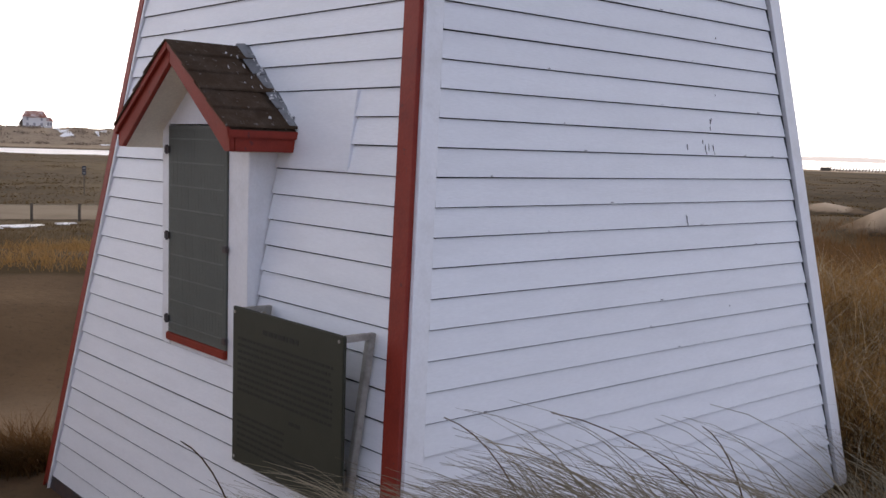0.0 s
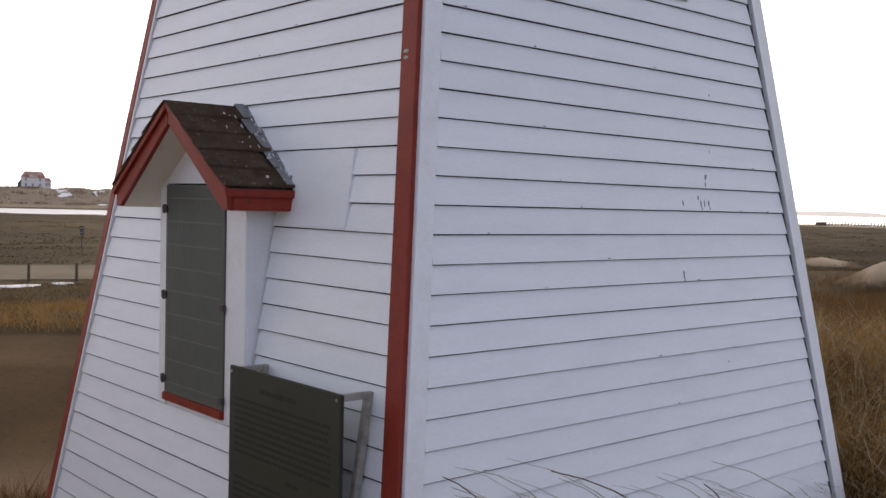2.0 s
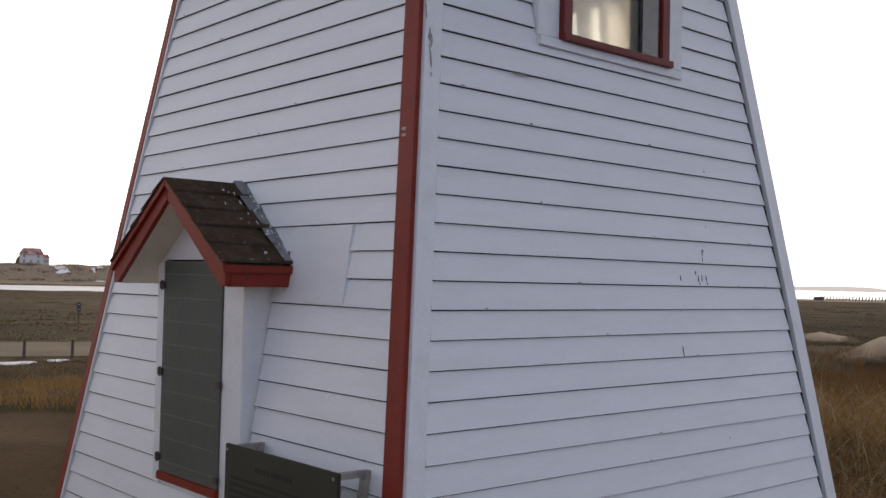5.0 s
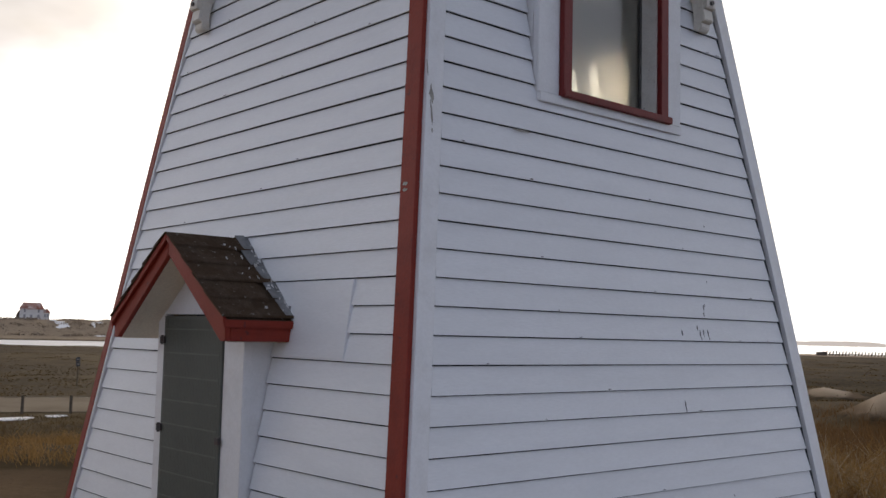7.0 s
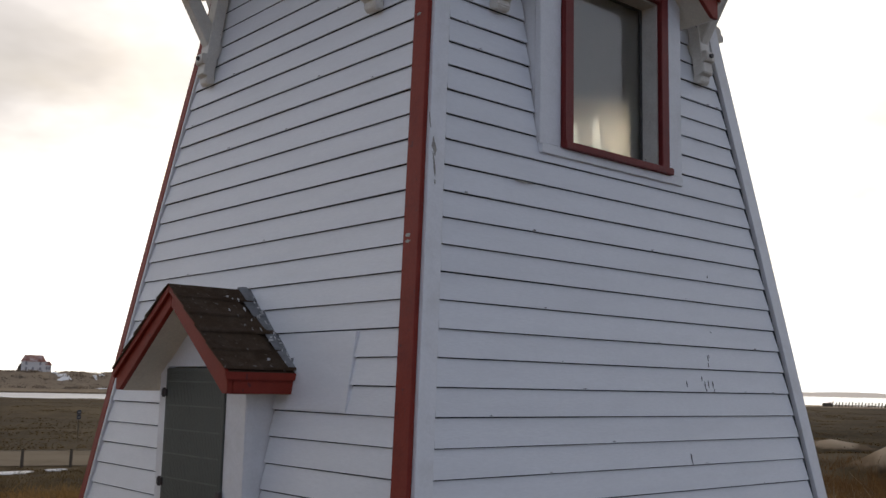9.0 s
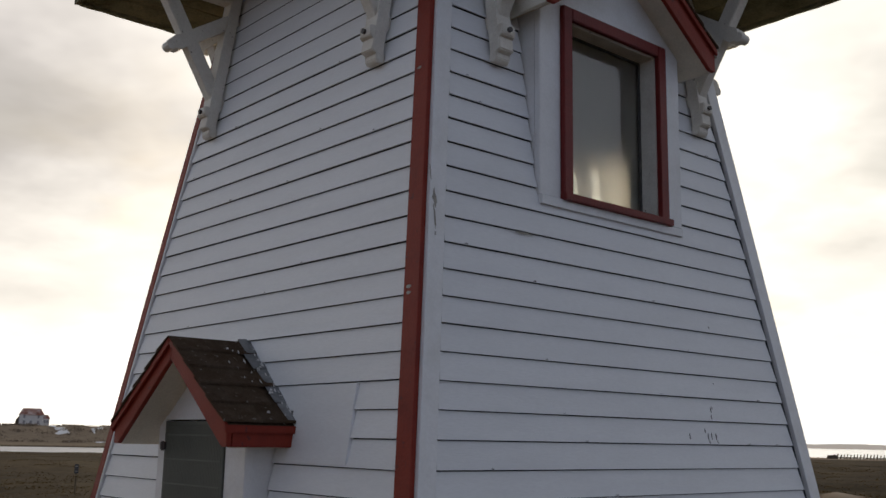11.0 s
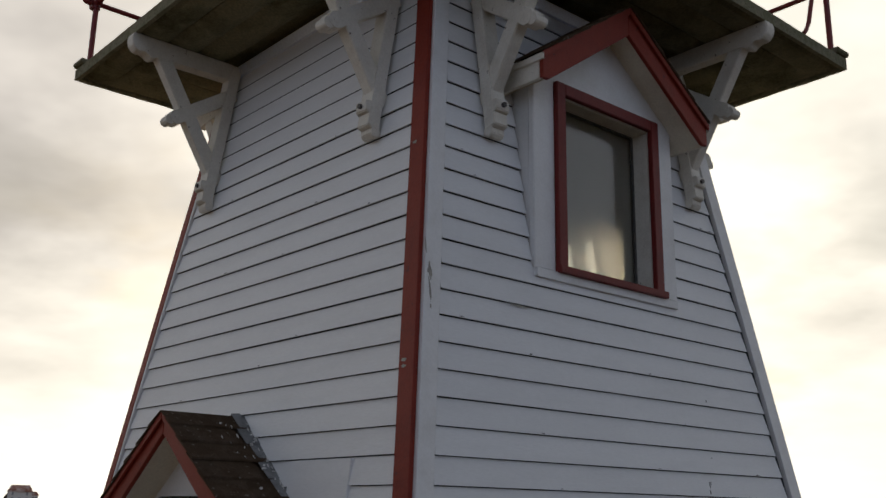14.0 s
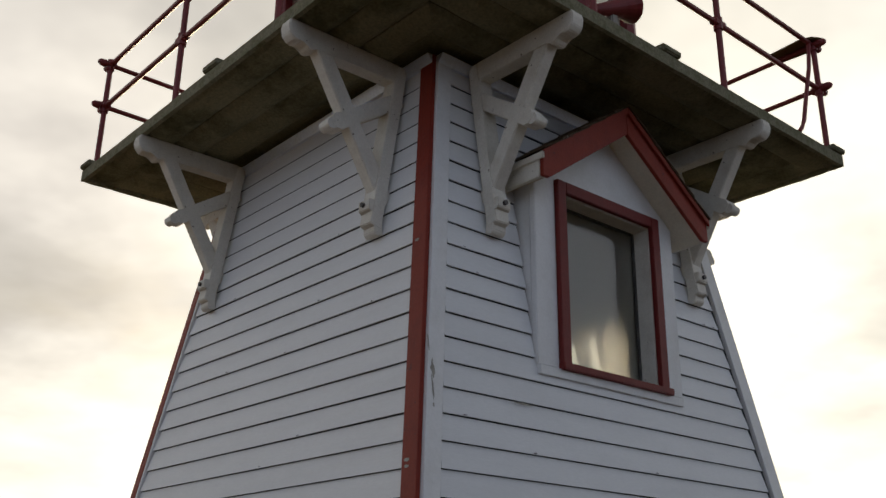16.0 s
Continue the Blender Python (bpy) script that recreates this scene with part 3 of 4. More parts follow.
# scraps of white paint on the shingles, thickest beside the wall
rf = random.Random(12)
for i in range(40):
    q = rf.uniform(0.12, 0.97)
    f = 1 - abs(rf.gauss(0, 0.10)) if i % 4 else rf.gauss(0.66, 0.06)
    u, z = 0.74 * q, 3.235 - 0.52 * q
    d = 2.28 + (half(z) - 2.285) * min(0.98, max(0.3, f))
    w, l = rf.uniform(0.0015, 0.004), rf.uniform(0.004, 0.020)
    if rf.random() < 0.5:
        w, l = l, w
    lift = 0.034
    bm = bmesh.new()
    ring = [(math.cos(a) * rf.uniform(0.5, 1.2), math.sin(a) * rf.uniform(0.5, 1.2)) for a in (2 * math.pi * k / 7 for k in range(7))]
    hull(bm, [fv(0, u + a * w, d + b * l, z - a * w * 0.703 + lift - 0.012) for a, b in ring], [fv(0, u + a * w * 0.8, d + b * l * 0.8, z - a * w * 0.56 + lift) for a, b in ring])
    part("paint_scrap", bm, FLAKES, hood_1, "scrap of peeling white paint")

# blank panel nailed over the boards
bm = bmesh.new()
hull(bm, [fp(0, u, o, z) for u, o, z in ((0.70, 0.0, 2.505), (1.29, 0.0, 2.505), (1.29, 0.026, 2.505), (0.70, 0.026, 2.505))],
     [fp(0, u, o, z) for u, o, z in ((0.70, 0.0, 2.938), (1.28, 0.0, 2.938), (1.28, 0.025, 2.938), (0.70, 0.025, 2.938))])
part("patch_panel", bevel(bm, 0.003), WHITE, walls[0], "plain white panel patched over the clapboards")


# ---------------------------------------------------------------- glazed window
def glazed_window(s, D):
    win = empty("window_2", label="")
    win.parent = lighthouse
    tagged(win, "glazed window in a dark red frame under a gabled hood")
    zb, zt = 4.105, 5.375
    for u0, u1, n in ((-0.735, -0.545, 0), (0.515, 0.695, 0)):
        bm = bmesh.new()
        bar(bm, s, u0, u1, D - 0.05, D - 0.004, zb + 0.005, 5.42)
        part("side_trim", bevel(bm, 0.005), TRIM, win)
    bm = bmesh.new()
    bar(bm, s, -0.73, 0.68, half(zb) + 0.002, half(zb) + 0.045, zb - 0.055, zb + 0.002)
    part("apron", bevel(bm, 0.003), TRIM, win)
    for u0, u1 in ((-0.732, -0.702), (0.662, 0.692)):
        bm = bmesh.new()
        sprism(bm, s, [(D - 0.052, zb + 0.02), (D - 0.052, 5.44), (half(5.44) - 0.05, 5.44), (half(zb) - 0.03, zb + 0.02)], u0, u1)
        part("cheek", bm, TRIM, win, "white side cheek of the window box")
    bm = bmesh.new()
    prism(bm, s, [(-0.735, 5.38), (0.695, 5.38), (0.695, 5.425), (-0.0, 5.90), (-0.735, 5.425)], D - 0.045, D - 0.006)
    part("gable", bm, TRIM, win, "white gable board above the window")
    # red outer frame
    fr = empty("window_frame")
    fr.parent = win
    # casing and sill take the red with shade in its colour
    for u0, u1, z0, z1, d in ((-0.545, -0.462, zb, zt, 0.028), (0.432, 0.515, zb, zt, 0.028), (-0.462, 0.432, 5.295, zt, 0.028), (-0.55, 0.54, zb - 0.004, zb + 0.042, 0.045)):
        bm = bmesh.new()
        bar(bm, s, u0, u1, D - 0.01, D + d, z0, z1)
        part("casing" if d < 0.04 else "sill", bevel(bm, 0.005), SHADED_RED, fr, "dark red window casing with shade in its colour")
    # white reveal
    for u0, u1, z0, z1 in ((-0.475, -0.455, 4.13, 5.31), (0.425, 0.445, 4.13, 5.31), (-0.455, 0.425, 5.285, 5.31), (-0.455, 0.425, 4.12, 4.15)):
        bm = bmesh.new()
        bar(bm, s, u0, u1, D - 0.30, D - 0.012, z0, z1)
        part("reveal", bm, BRACKET, fr, "weathered white window reveal")
    for u0, u1, z0, z1 in ((-0.455, -0.443, 4.15, 5.285), (0.411, 0.425, 4.15, 5.285), (-0.443, 0.411, 5.27, 5.285), (-0.443, 0.411, 4.15, 4.16)):
        bm = bmesh.new()
        bar(bm, s, u0, u1, D - 0.165, D - 0.13, z0, z1)
        part("sash", bevel(bm, 0.003), SASH, fr, "thin dark weathered sash edge")
    bm = bmesh.new()
    bar(bm, s, -0.443, 0.411, D - 0.150, D - 0.145, 4.16, 5.27)
    g = part("pane", bm, GLASS, win, "clear window pane")
    g.visible_shadow = False
    return win


w2 = glazed_window(1, 1.625)
gabled_hood(w2, 1, 1.822, 6.02, 5.405, 0.86, 0.16, 0.20, False)

# far window, seen through the tower
w3 = empty("window_3", label="")
w3.parent = lighthouse
tagged(w3, "plain sash window in the seaward wall")
for u0, u1, z0, z1 in ((-0.36, -0.30, 4.15, 5.04), (0.34, 0.40, 4.15, 5.04), (-0.30, 0.34, 4.98, 5.04), (-0.30, 0.34, 4.15, 4.21), (-0.11, -0.06, 4.21, 4.98)):
    bm = bmesh.new()
    hull(bm, [fp(2, u0, -0.10, z0), fp(2, u1, -0.10, z0), fp(2, u1, 0.035, z0), fp(2, u0, 0.035, z0)], [fp(2, u0, -0.10, z1), fp(2, u1, -0.10, z1), fp(2, u1, 0.035, z1), fp(2, u0, 0.035, z1)])
    part("sash_bar", bm, TRIM, w3)
for u0, u1 in ((-0.30, -0.11), (-0.06, 0.34)):
    bm = bmesh.new()
    hull(bm, [fp(2, u0, -0.032, 4.21), fp(2, u1, -0.032, 4.21), fp(2, u1, -0.028, 4.21), fp(2, u0, -0.028, 4.21)], [fp(2, u0, -0.032, 4.98), fp(2, u1, -0.032, 4.98), fp(2, u1, -0.028, 4.98), fp(2, u0, -0.028, 4.98)])
    part("pane", bm, GLASS, w3)

# inside: floor of the upper room
bm = bmesh.new()
hb = half(3.6) - 0.125
box(bm, -hb, hb, -hb, hb, 3.55, 3.6)
part("upper_floor", bm, PLASTER, lighthouse, "bare upper room floor")


# ---------------------------------------------------------------- brackets under the gallery
def bracket():
    """Scrolled timber bracket, built for side 0 at u = 0, as its own small tree: leg, arm, brace, counter brace."""
    br = empty("bracket", label="")
    W = 0.052

    def stick(name, dz, w=W):
        bm = bmesh.new()
        hull(bm, [(-w, -d, z) for d, z in dz], [(w, -d, z) for d, z in dz])
        return part(name, bevel(bm, 0.006), BRACKET, br)

    def beam(name, a, b, t, w=W):
        a, b = Vector(a), Vector(b)
        n = Vector((-(b - a).y, (b - a).x)).normalized() * t / 2
        return stick(name, [a - n, b - n, b + n, a + n], w)
    o = 0.032
    stick("wall_leg", [(half(4.93) + o, 4.93), (half(4.93) + o + 0.085, 4.96), (half(5.25) + o + 0.09, 5.25), (half(6.14) + o + 0.09, 6.14), (half(6.14) + o, 6.14)], 0.06)
    stick("arm", [(half(6.01) + 0.1, 6.01), (2.05, 6.01), (2.07, 5.985), (2.105, 5.98), (2.125, 6.01), (2.155, 6.025), (2.18, 6.012), (2.22, 6.018), (2.25, 6.05), (2.262, 6.10), (2.25, 6.148), (half(6.14) + 0.1, 6.148)])
    beam("brace", (1.45, 5.12), (2.01, 6.05), 0.11, 0.045)
    # counter brace with a turned-down scroll end
    beam("counter_brace", (1.37, 5.90), (1.86, 5.565), 0.105, 0.049)
    bm = bmesh.new()
    for i, (d, z, r) in enumerate(((1.85, 5.572, 0.056), (1.90, 5.54, 0.038))):
        tube(bm, [(-0.054 + 0.004 * i, -d, z), (0.054 - 0.004 * i, -d, z)], r, 14)
    part("scroll", bm, BRACKET, br)
    # stepped foot
    h = half(4.98)
    stick("foot", [(h + 0.02, 4.90), (h + 0.075, 4.885), (h + 0.095, 4.91), (h + 0.085, 4.955), (h + 0.115, 4.97), (h + 0.115, 5.02), (h + 0.09, 5.035), (h + 0.14, 5.05), (h + 0.14, 5.12), (h + 0.05, 5.13)], 0.056)
    bm = bmesh.new()
    tube(bm, [(0, -(h + 0.13), 5.085), (0, -(h + 0.158), 5.085)], 0.017, 8)
    part("bolt", bm, IRON, br, "dark iron bolt")
    return br


proto = bracket()
proto.parent = lighthouse
tagged(proto, "scrolled white timber bracket")
first = True
for side in range(4):
    for u in ((-1.115, 0.985) if side % 2 == 0 else (-0.985, 1.085)):
        m = pose(0, 0, 0, 0, 0, 90 * side) @ pose(u, 0, 0)
        if first:
            proto.matrix_basis = m
            first = False
        else:
            copy_thing(proto, m)

# ---------------------------------------------------------------- gallery deck and rail
gallery = empty("gallery", TOWER, label="weathered timber gallery deck with dark red pipe railing", category="balcony")
G = 2.245
for side in range(4):
    # boards run along each side, mitred at the corners
    n = 3
    for i in range(n):
        a, b = 1.45 + (G - 0.036 - 1.45) * i / n, 1.45 + (G - 0.036 - 1.45) * (i + 1) / n - 0.004
        bm = bmesh.new()
        # worn planks: cupped underneath, hollow and proud in turn along their length
        cols, rows = 26, 5
        grid = []
        for p in range(cols + 1):
            line = []
            for q in range(rows + 1):
                d = a + (b - a) * q / rows
                x = -d + 2 * d * p / cols
                cup = -0.020 * (1 - (2 * q / rows - 1) ** 2) + (0.012 if q in (0, rows) else 0.0)
                z = 6.166 + cup + 0.012 * noise.noise((x * 1.1, d * 2.0 + side * 7, i * 3.0)) + 0.005 * noise.noise((x * 6, d * 6, side * 5.0))
                pt = (x, -d)
                for _ in range(side):
                    pt = (-pt[1], pt[0])
                line.append(bm.verts.new((pt[0], pt[1], z)))
            grid.append(line)
        for p in range(cols):
            for q in range(rows):
                bm.faces.new((grid[p][q], grid[p + 1][q], grid[p + 1][q + 1], grid[p][q + 1]))
        up = bmesh.ops.extrude_face_region(bm, geom=list(bm.faces))["geom"]
        for v in up:
            if isinstance(v, bmesh.types.BMVert):
                v.co.z = 6.214
        part("deck_board", bm, DECK, gallery)
    bm = bmesh.new()
    cols = 60
    lo = []
    for p in range(cols + 1):
        x = -G + (2 * G - 0.036) * p / cols
        w = 0.006 * noise.noise((x * 5, side * 9.0, 1.0)) + 0.004 * noise.noise((x * 19, side * 9.0, 2.0))
        ring = [(x, -G + 0.036, 6.148), (x, -G + w, 6.146 + w * 0.5), (x, -G + w * 0.6, 6.238 + w * 1.3), (x, -G + 0.036, 6.240 + w)]
        out = []
        for px, py, pz in ring:
            for _ in range(side):
                px, py = -py, px
            out.append(bm.verts.new((px, py, pz)))
        lo.append(out)
    for a, b in zip(lo, lo[1:]):
        for k in range(4):
            bm.faces.new((a[k], a[(k + 1) % 4], b[(k + 1) % 4], b[k]))
    bm.faces.new(lo[0])
    bm.faces.new(lo[-1][::-1])
    part("edge_board", bm, MOSS, gallery, "mossy weathered timber deck edge")
    for u in (-0.02,):
        bm = bmesh.new()
        pts = [(u - 0.1, -G - 0.012), (u + 0.1, -G - 0.012), (u + 0.1, -G + 0.09), (u - 0.1, -G + 0.09)]
        for _ in range(side):
            pts = [(-y, x) for x, y in pts]
        hull(bm, [(x, y, 6.254) for x, y in pts], [(x, y, 6.305) for x, y in pts])
        part("edge_block", bevel(bm, 0.01), MOSS, gallery, "mossy timber block")
    bm = bmesh.new()
    c = [(-G - 0.02, -G - 0.02), (-G + 0.16, -G - 0.02), (-G + 0.16, -G + 0.16), (-G - 0.02, -G + 0.16)]
    for _ in range(side):
        c = [(-y, x) for x, y in c]
    hull(bm, [(x, y, 6.254) for x, y in c], [(x, y, 6.30) for x, y in c])
    part("corner_block", bevel(bm, 0.01), MOSS, gallery, "mossy corner block")
# deck centre, over the tower
bm = bmesh.new()
box(bm, -1.47, 1.47, -1.47, 1.47, 6.222, 6.258)
part("deck_hatch", bm, DECK, gallery)

RP = 2.165
for side in range(4):
    def at(u, d, z):
        x, y = u, -d
        for _ in range(side):
            x, y = -y, x
        return (x, y, z)
    for u in (-RP, -0.72, 0.72):
        bm = bmesh.new()
        tube(bm, [at(u, RP, 6.24), at(u, RP, 7.28)], 0.024, 10)
        p = part("rail_post", bm, PIPE, gallery)
        bm = bmesh.new()
        tube(bm, [at(u, RP, 6.245), at(u, RP, 6.275)], 0.05, 12)
        part("flange", bm, PIPE, p)
        for z in (6.86, 7.28):
            bm = bmesh.new()
            tube(bm, [at(u, RP, z - 0.055), at(u, RP, z + 0.045)], 0.036, 10)
            tube(bm, [at(u - 0.06, RP, z), at(u + 0.06, RP, z)], 0.034, 10)
            part("pipe_fitting", bm, PIPE, p, "dark red pipe fitting")
    for z in (6.86, 7.28):
        bm = bmesh.new()
        tube(bm, [at(-RP - 0.115, RP, z), at(-RP - 0.095, RP, z), at(-RP - 0.05, RP, z), at(-RP - 0.04, RP, z), at(RP + 0.04, RP, z), at(RP + 0.05, RP, z), at(RP + 0.095, RP, z), at(RP + 0.115, RP, z)],
             [0.016, 0.030, 0.036, 0.021, 0.021, 0.036, 0.030, 0.016], 10)
        part("rail", bm, PIPE, gallery, "dark red pipe rail")


# ---------------------------------------------------------------- lantern room on the deck
lantern = empty("lantern_room", TOWER, label="eight-sided dark red lantern room with glass panes", category="lantern")
RL = 1.50


def octa(r, k):
    a = radians(45 * k)
    return r * math.cos(a), r * math.sin(a)


for k in range(8):
    (x0, y0), (x1, y1) = octa(RL, k), octa(RL, k + 1)
    (i0, j0), (i1, j1) = octa(RL - 0.05, k), octa(RL - 0.05, k + 1)
    bm = bmesh.new()
    hull(bm, [(x0, y0, 6.26), (x1, y1, 6.26), (i1, j1, 6.26), (i0, j0, 6.26)], [(x0, y0, 6.50), (x1, y1, 6.50), (i1, j1, 6.50), (i0, j0, 6.50)])
    part("base_panel", bm, TRIM, lantern, "white base panel")
    bm = bmesh.new()
    tube(bm, [(x0, y0, 6.26), (x0, y0, 8.0)], 0.085, 8)
    part("corner_post", bm, PIPE, lantern)
    bm = bmesh.new()
    hull(bm, [(x0 * 0.98, y0 * 0.98, 6.504), (x1 * 0.98, y1 * 0.98, 6.504), (i1, j1, 6.504), (i0, j0, 6.504)], [(x0 * 0.98, y0 * 0.98, 7.9), (x1 * 0.98, y1 * 0.98, 7.9), (i1, j1, 7.9), (i0, j0, 7.9)])
    part("pane", bm, GLASS, lantern)
bm = bmesh.new()
hull(bm, [(*octa(RL + 0.2, k), 8.0) for k in range(8)], [(*octa(0.15, k), 8.9) for k in range(8)])
part("roof", bm, PIPE, lantern)


# fog horn on the rail
horn = empty("fog_horn", TOWER, label="dark red trumpet fog horn on a small stand", category="fog horn")
bm = bmesh.new()
tube(bm, [(2.02, -0.70, 6.40), (2.05, -0.58, 6.445), (2.08, -0.46, 6.495), (2.10, -0.36, 6.54), (2.11, -0.30, 6.568), (2.115, -0.27, 6.582)], [0.028, 0.036, 0.05, 0.072, 0.10, 0.118], 20)
part("trumpet", bm, PIPE, horn)
bm = bmesh.new()
box(bm, 2.04, 2.10, -0.45, -0.38, 6.215, 6.47)
part("stand", bevel(bm, 0.01), STEEL, horn, "grey steel stand")

# flat plate arm at the rail corner with a bent pipe
PLATE = [(1.78, 2.07), (2.12, 2.04), (2.21, 2.08), (2.26, 2.165), (2.21, 2.25), (2.12, 2.28), (1.78, 2.25)]
arm = empty("rail_lamp_arm", TOWER, label="dark painted plate arm on the rail corner with a bent pipe", category="bracket")
bm = bmesh.new()
hull(bm, [(x, y, 7.30) for x, y in PLATE], [(x, y, 7.32) for x, y in PLATE])
part("plate", bevel(bm, 0.006), RUST, arm, "brown rusted plate")
bm = bmesh.new()
tube(bm, [(2.19, 1.70, 6.30), (2.19, 1.74, 6.34), (2.19, 1.79, 6.42), (2.185, 1.86, 6.6), (2.175, 2.02, 7.0), (2.165, 2.10, 7.30)], 0.018, 8)
part("bent_pipe", bm, PIPE, arm)

# ---------------------------------------------------------------- plaque
plaque = empty("information_plaque", TOWER, label="dark bronze information plaque on a grey steel frame", category="plaque")
u0, u1, z0, z1, D = 0.706, 1.775, 0.84, 1.728, 2.20
bm = bmesh.new()
bar(bm, 0, u0, u1, D - 0.02, D, z0, z1)
face = part("panel", bevel(bm, 0.004), PLAQUE, plaque, "dark bronze panel with faded lettering")
rl = random.Random(9)


def text_bar(a, b, z, h):
    bm = bmesh.new()
    u = a
    while u < b - 0.01:
        w = min(rl.uniform(0.02, 0.075), b - u)
        bar(bm, 0, u, u + w, D + 0.0005, D + 0.002, z - h / 2, z + h / 2)
        u += w + 0.012
    part("text_line", bm, LETTER, face)


text_bar(1.03, 1.38, 1.628, 0.026)
for i in range(9):
    text_bar(0.765, 1.69, 1.555 - 0.036 * i, 0.015)
text_bar(1.30, 1.42, 1.19, 0.02)
for i in range(6):
    text_bar(0.765, 1.25 if i < 3 else 1.6, 1.12 - 0.036 * i, 0.014)
for u in (u0 + 0.025, u1 - 0.035):
    for z in (z0 + 0.03, z1 - 0.03):
        bm = bmesh.new()
        tube(bm, [fv(0, u, D - 0.001, z), fv(0, u, D + 0.005, z)], 0.009, 8)
        part("screw", bm, STEEL, face, "bright screw head")
for u in (0.73, 1.715):
    bm = bmesh.new()
    hull(bm, [fp(0, u - 0.02, 0.026, 0.80), fp(0, u + 0.02, 0.026, 0.80), fp(0, u + 0.02, 0.066, 0.80), fp(0, u - 0.02, 0.066, 0.80)],
         [fp(0, u - 0.02, 0.026, 1.715), fp(0, u + 0.02, 0.026, 1.715), fp(0, u + 0.02, 0.066, 1.715), fp(0, u - 0.02, 0.066, 1.715)])
    part("wall_leg", bevel(bm, 0.004), STEEL, plaque, "flaking grey steel leg")
    for z in (1.70, 0.86):
        bm = bmesh.new()
        bar(bm, 0, u - 0.018, u + 0.018, half(z) + 0.067, D - 0.021, z - 0.016, z + 0.016)
        part("stand_off", bevel(bm, 0.003), STEEL, plaque)

# ---------------------------------------------------------------- ground
def smooth(a, b, v):
    t = min(1.0, max(0.0, (v - a) / (b - a)))
    return t * t * (3 - 2 * t)


def lerp_table(tab, v):
    for (a, p), (b, q) in zip(tab, tab[1:]):
        if v <= b:
            return p + (q - p) * smooth(a, b, v)
    return tab[-1][1]


LEFT = ((0, 1.05), (3, 0.9), (5.5, 0.0), (8, -0.12), (11.5, -0.2), (14.5, 0.4), (16.5, 0.65), (20, 0.42), (30, -0.95), (45, -2.3), (60, -2.5), (290, -2.55), (312, -3.0), (400, -3.0), (425, -1.0), (465, 5.6), (700, 6.5), (1500, 5.0), (3600, 0.0))
RIGHT = ((0, 1.05), (3, 0.75), (5.5, 0.0), (9, 0.3), (13, 0.65), (20, 0.4), (30, -0.4), (60, -1.4), (150, -1.6), (300, -1.9), (480, -2.2), (530, -3.2), (3600, -3.4))


MOUNDS = ((23.8, 51, 3.0, 1.95), (30.4, 78, 2.4, 0.6), (33.0, 86, 1.8, 0.45))


def height(x, y):
    r, az = math.hypot(x, y), math.degrees(math.atan2(x, y))
    k = smooth(-14, 8, az) if az > -90 else smooth(-150, -180, az)
    z = lerp_table(LEFT, r) * (1 - k) + lerp_table(RIGHT, r) * k
    if abs(az) > 60:
        z = z + (min(z, 1.05 - 0.01 * min(r, 350)) - z) * smooth(60, 110, abs(az))
    # high dune shoulder beside the hollow, unseen, added to shade the shuttered side
    z += 4.2 * smooth(-38, -62, az) * smooth(-165, -125, az) * smooth(6, 11, r) * (1 - smooth(15, 30, r))
    amp = 0.05 + 0.35 * smooth(9, 60, r) + 0.45 * k * smooth(24, 60, r) * (1 - smooth(120, 260, r))
    if r > 290:
        amp = 0.12
    z += amp * noise.noise((x * 0.09, y * 0.09, 0.0)) + 0.12 * smooth(8, 20, r) * noise.noise((x * 0.35, y * 0.35, 4.0))
    # flat where the road runs
    z += (-2.5 - z) * smooth(55, 60, r) * (1 - smooth(84, 100, r)) * (1 - smooth(-16, -8, az)) * (1 if az > -80 else 0)
    # sand mounds by the shore
    for mx, my, mr, mh in MOUNDS:
        z += mh * (1 + 0.35 * noise.noise((x * 0.5, y * 0.3, 1.0)) + 0.12 * noise.noise((x * 1.7, y * 0.9, 5.0))) * math.exp(-((x - mx) ** 2 + ((y - my) * 1.3) ** 2) / (mr * mr))
    return z


def turf(x, y):
    r, az = math.hypot(x, y), math.degrees(math.atan2(x, y))
    side = smooth(-14, -4, az) if az > -150 else 1 - smooth(-180, -150, az)
    near = 0.45 + 0.35 * noise.noise((x * 0.5, y * 0.5, 9.0))
    # turf kept thin on the unseen near slope so pale sand bounces light
    bare = 0.12 + 0.2 * noise.noise((x * 0.5, y * 0.5, 9.0))
    hollow = bare + (0.0 - bare) * smooth(5, 7, r) + 0.95 * smooth(15.0, 16.4, r)
    bank = near + (0.85 - near) * smooth(5, 8, r)
    t = hollow + (bank - hollow) * side
    if az > 0:
        for mx, my, mr, _ in MOUNDS:
            t -= 1.3 * math.exp(-(((x - mx) ** 2 + ((y - my) * 1.2) ** 2) / (mr * mr)))
    # less turf on the far bank, so its haze-pale ground shows
    if r > 405:
        t = 0.3
    return max(0.0, t)


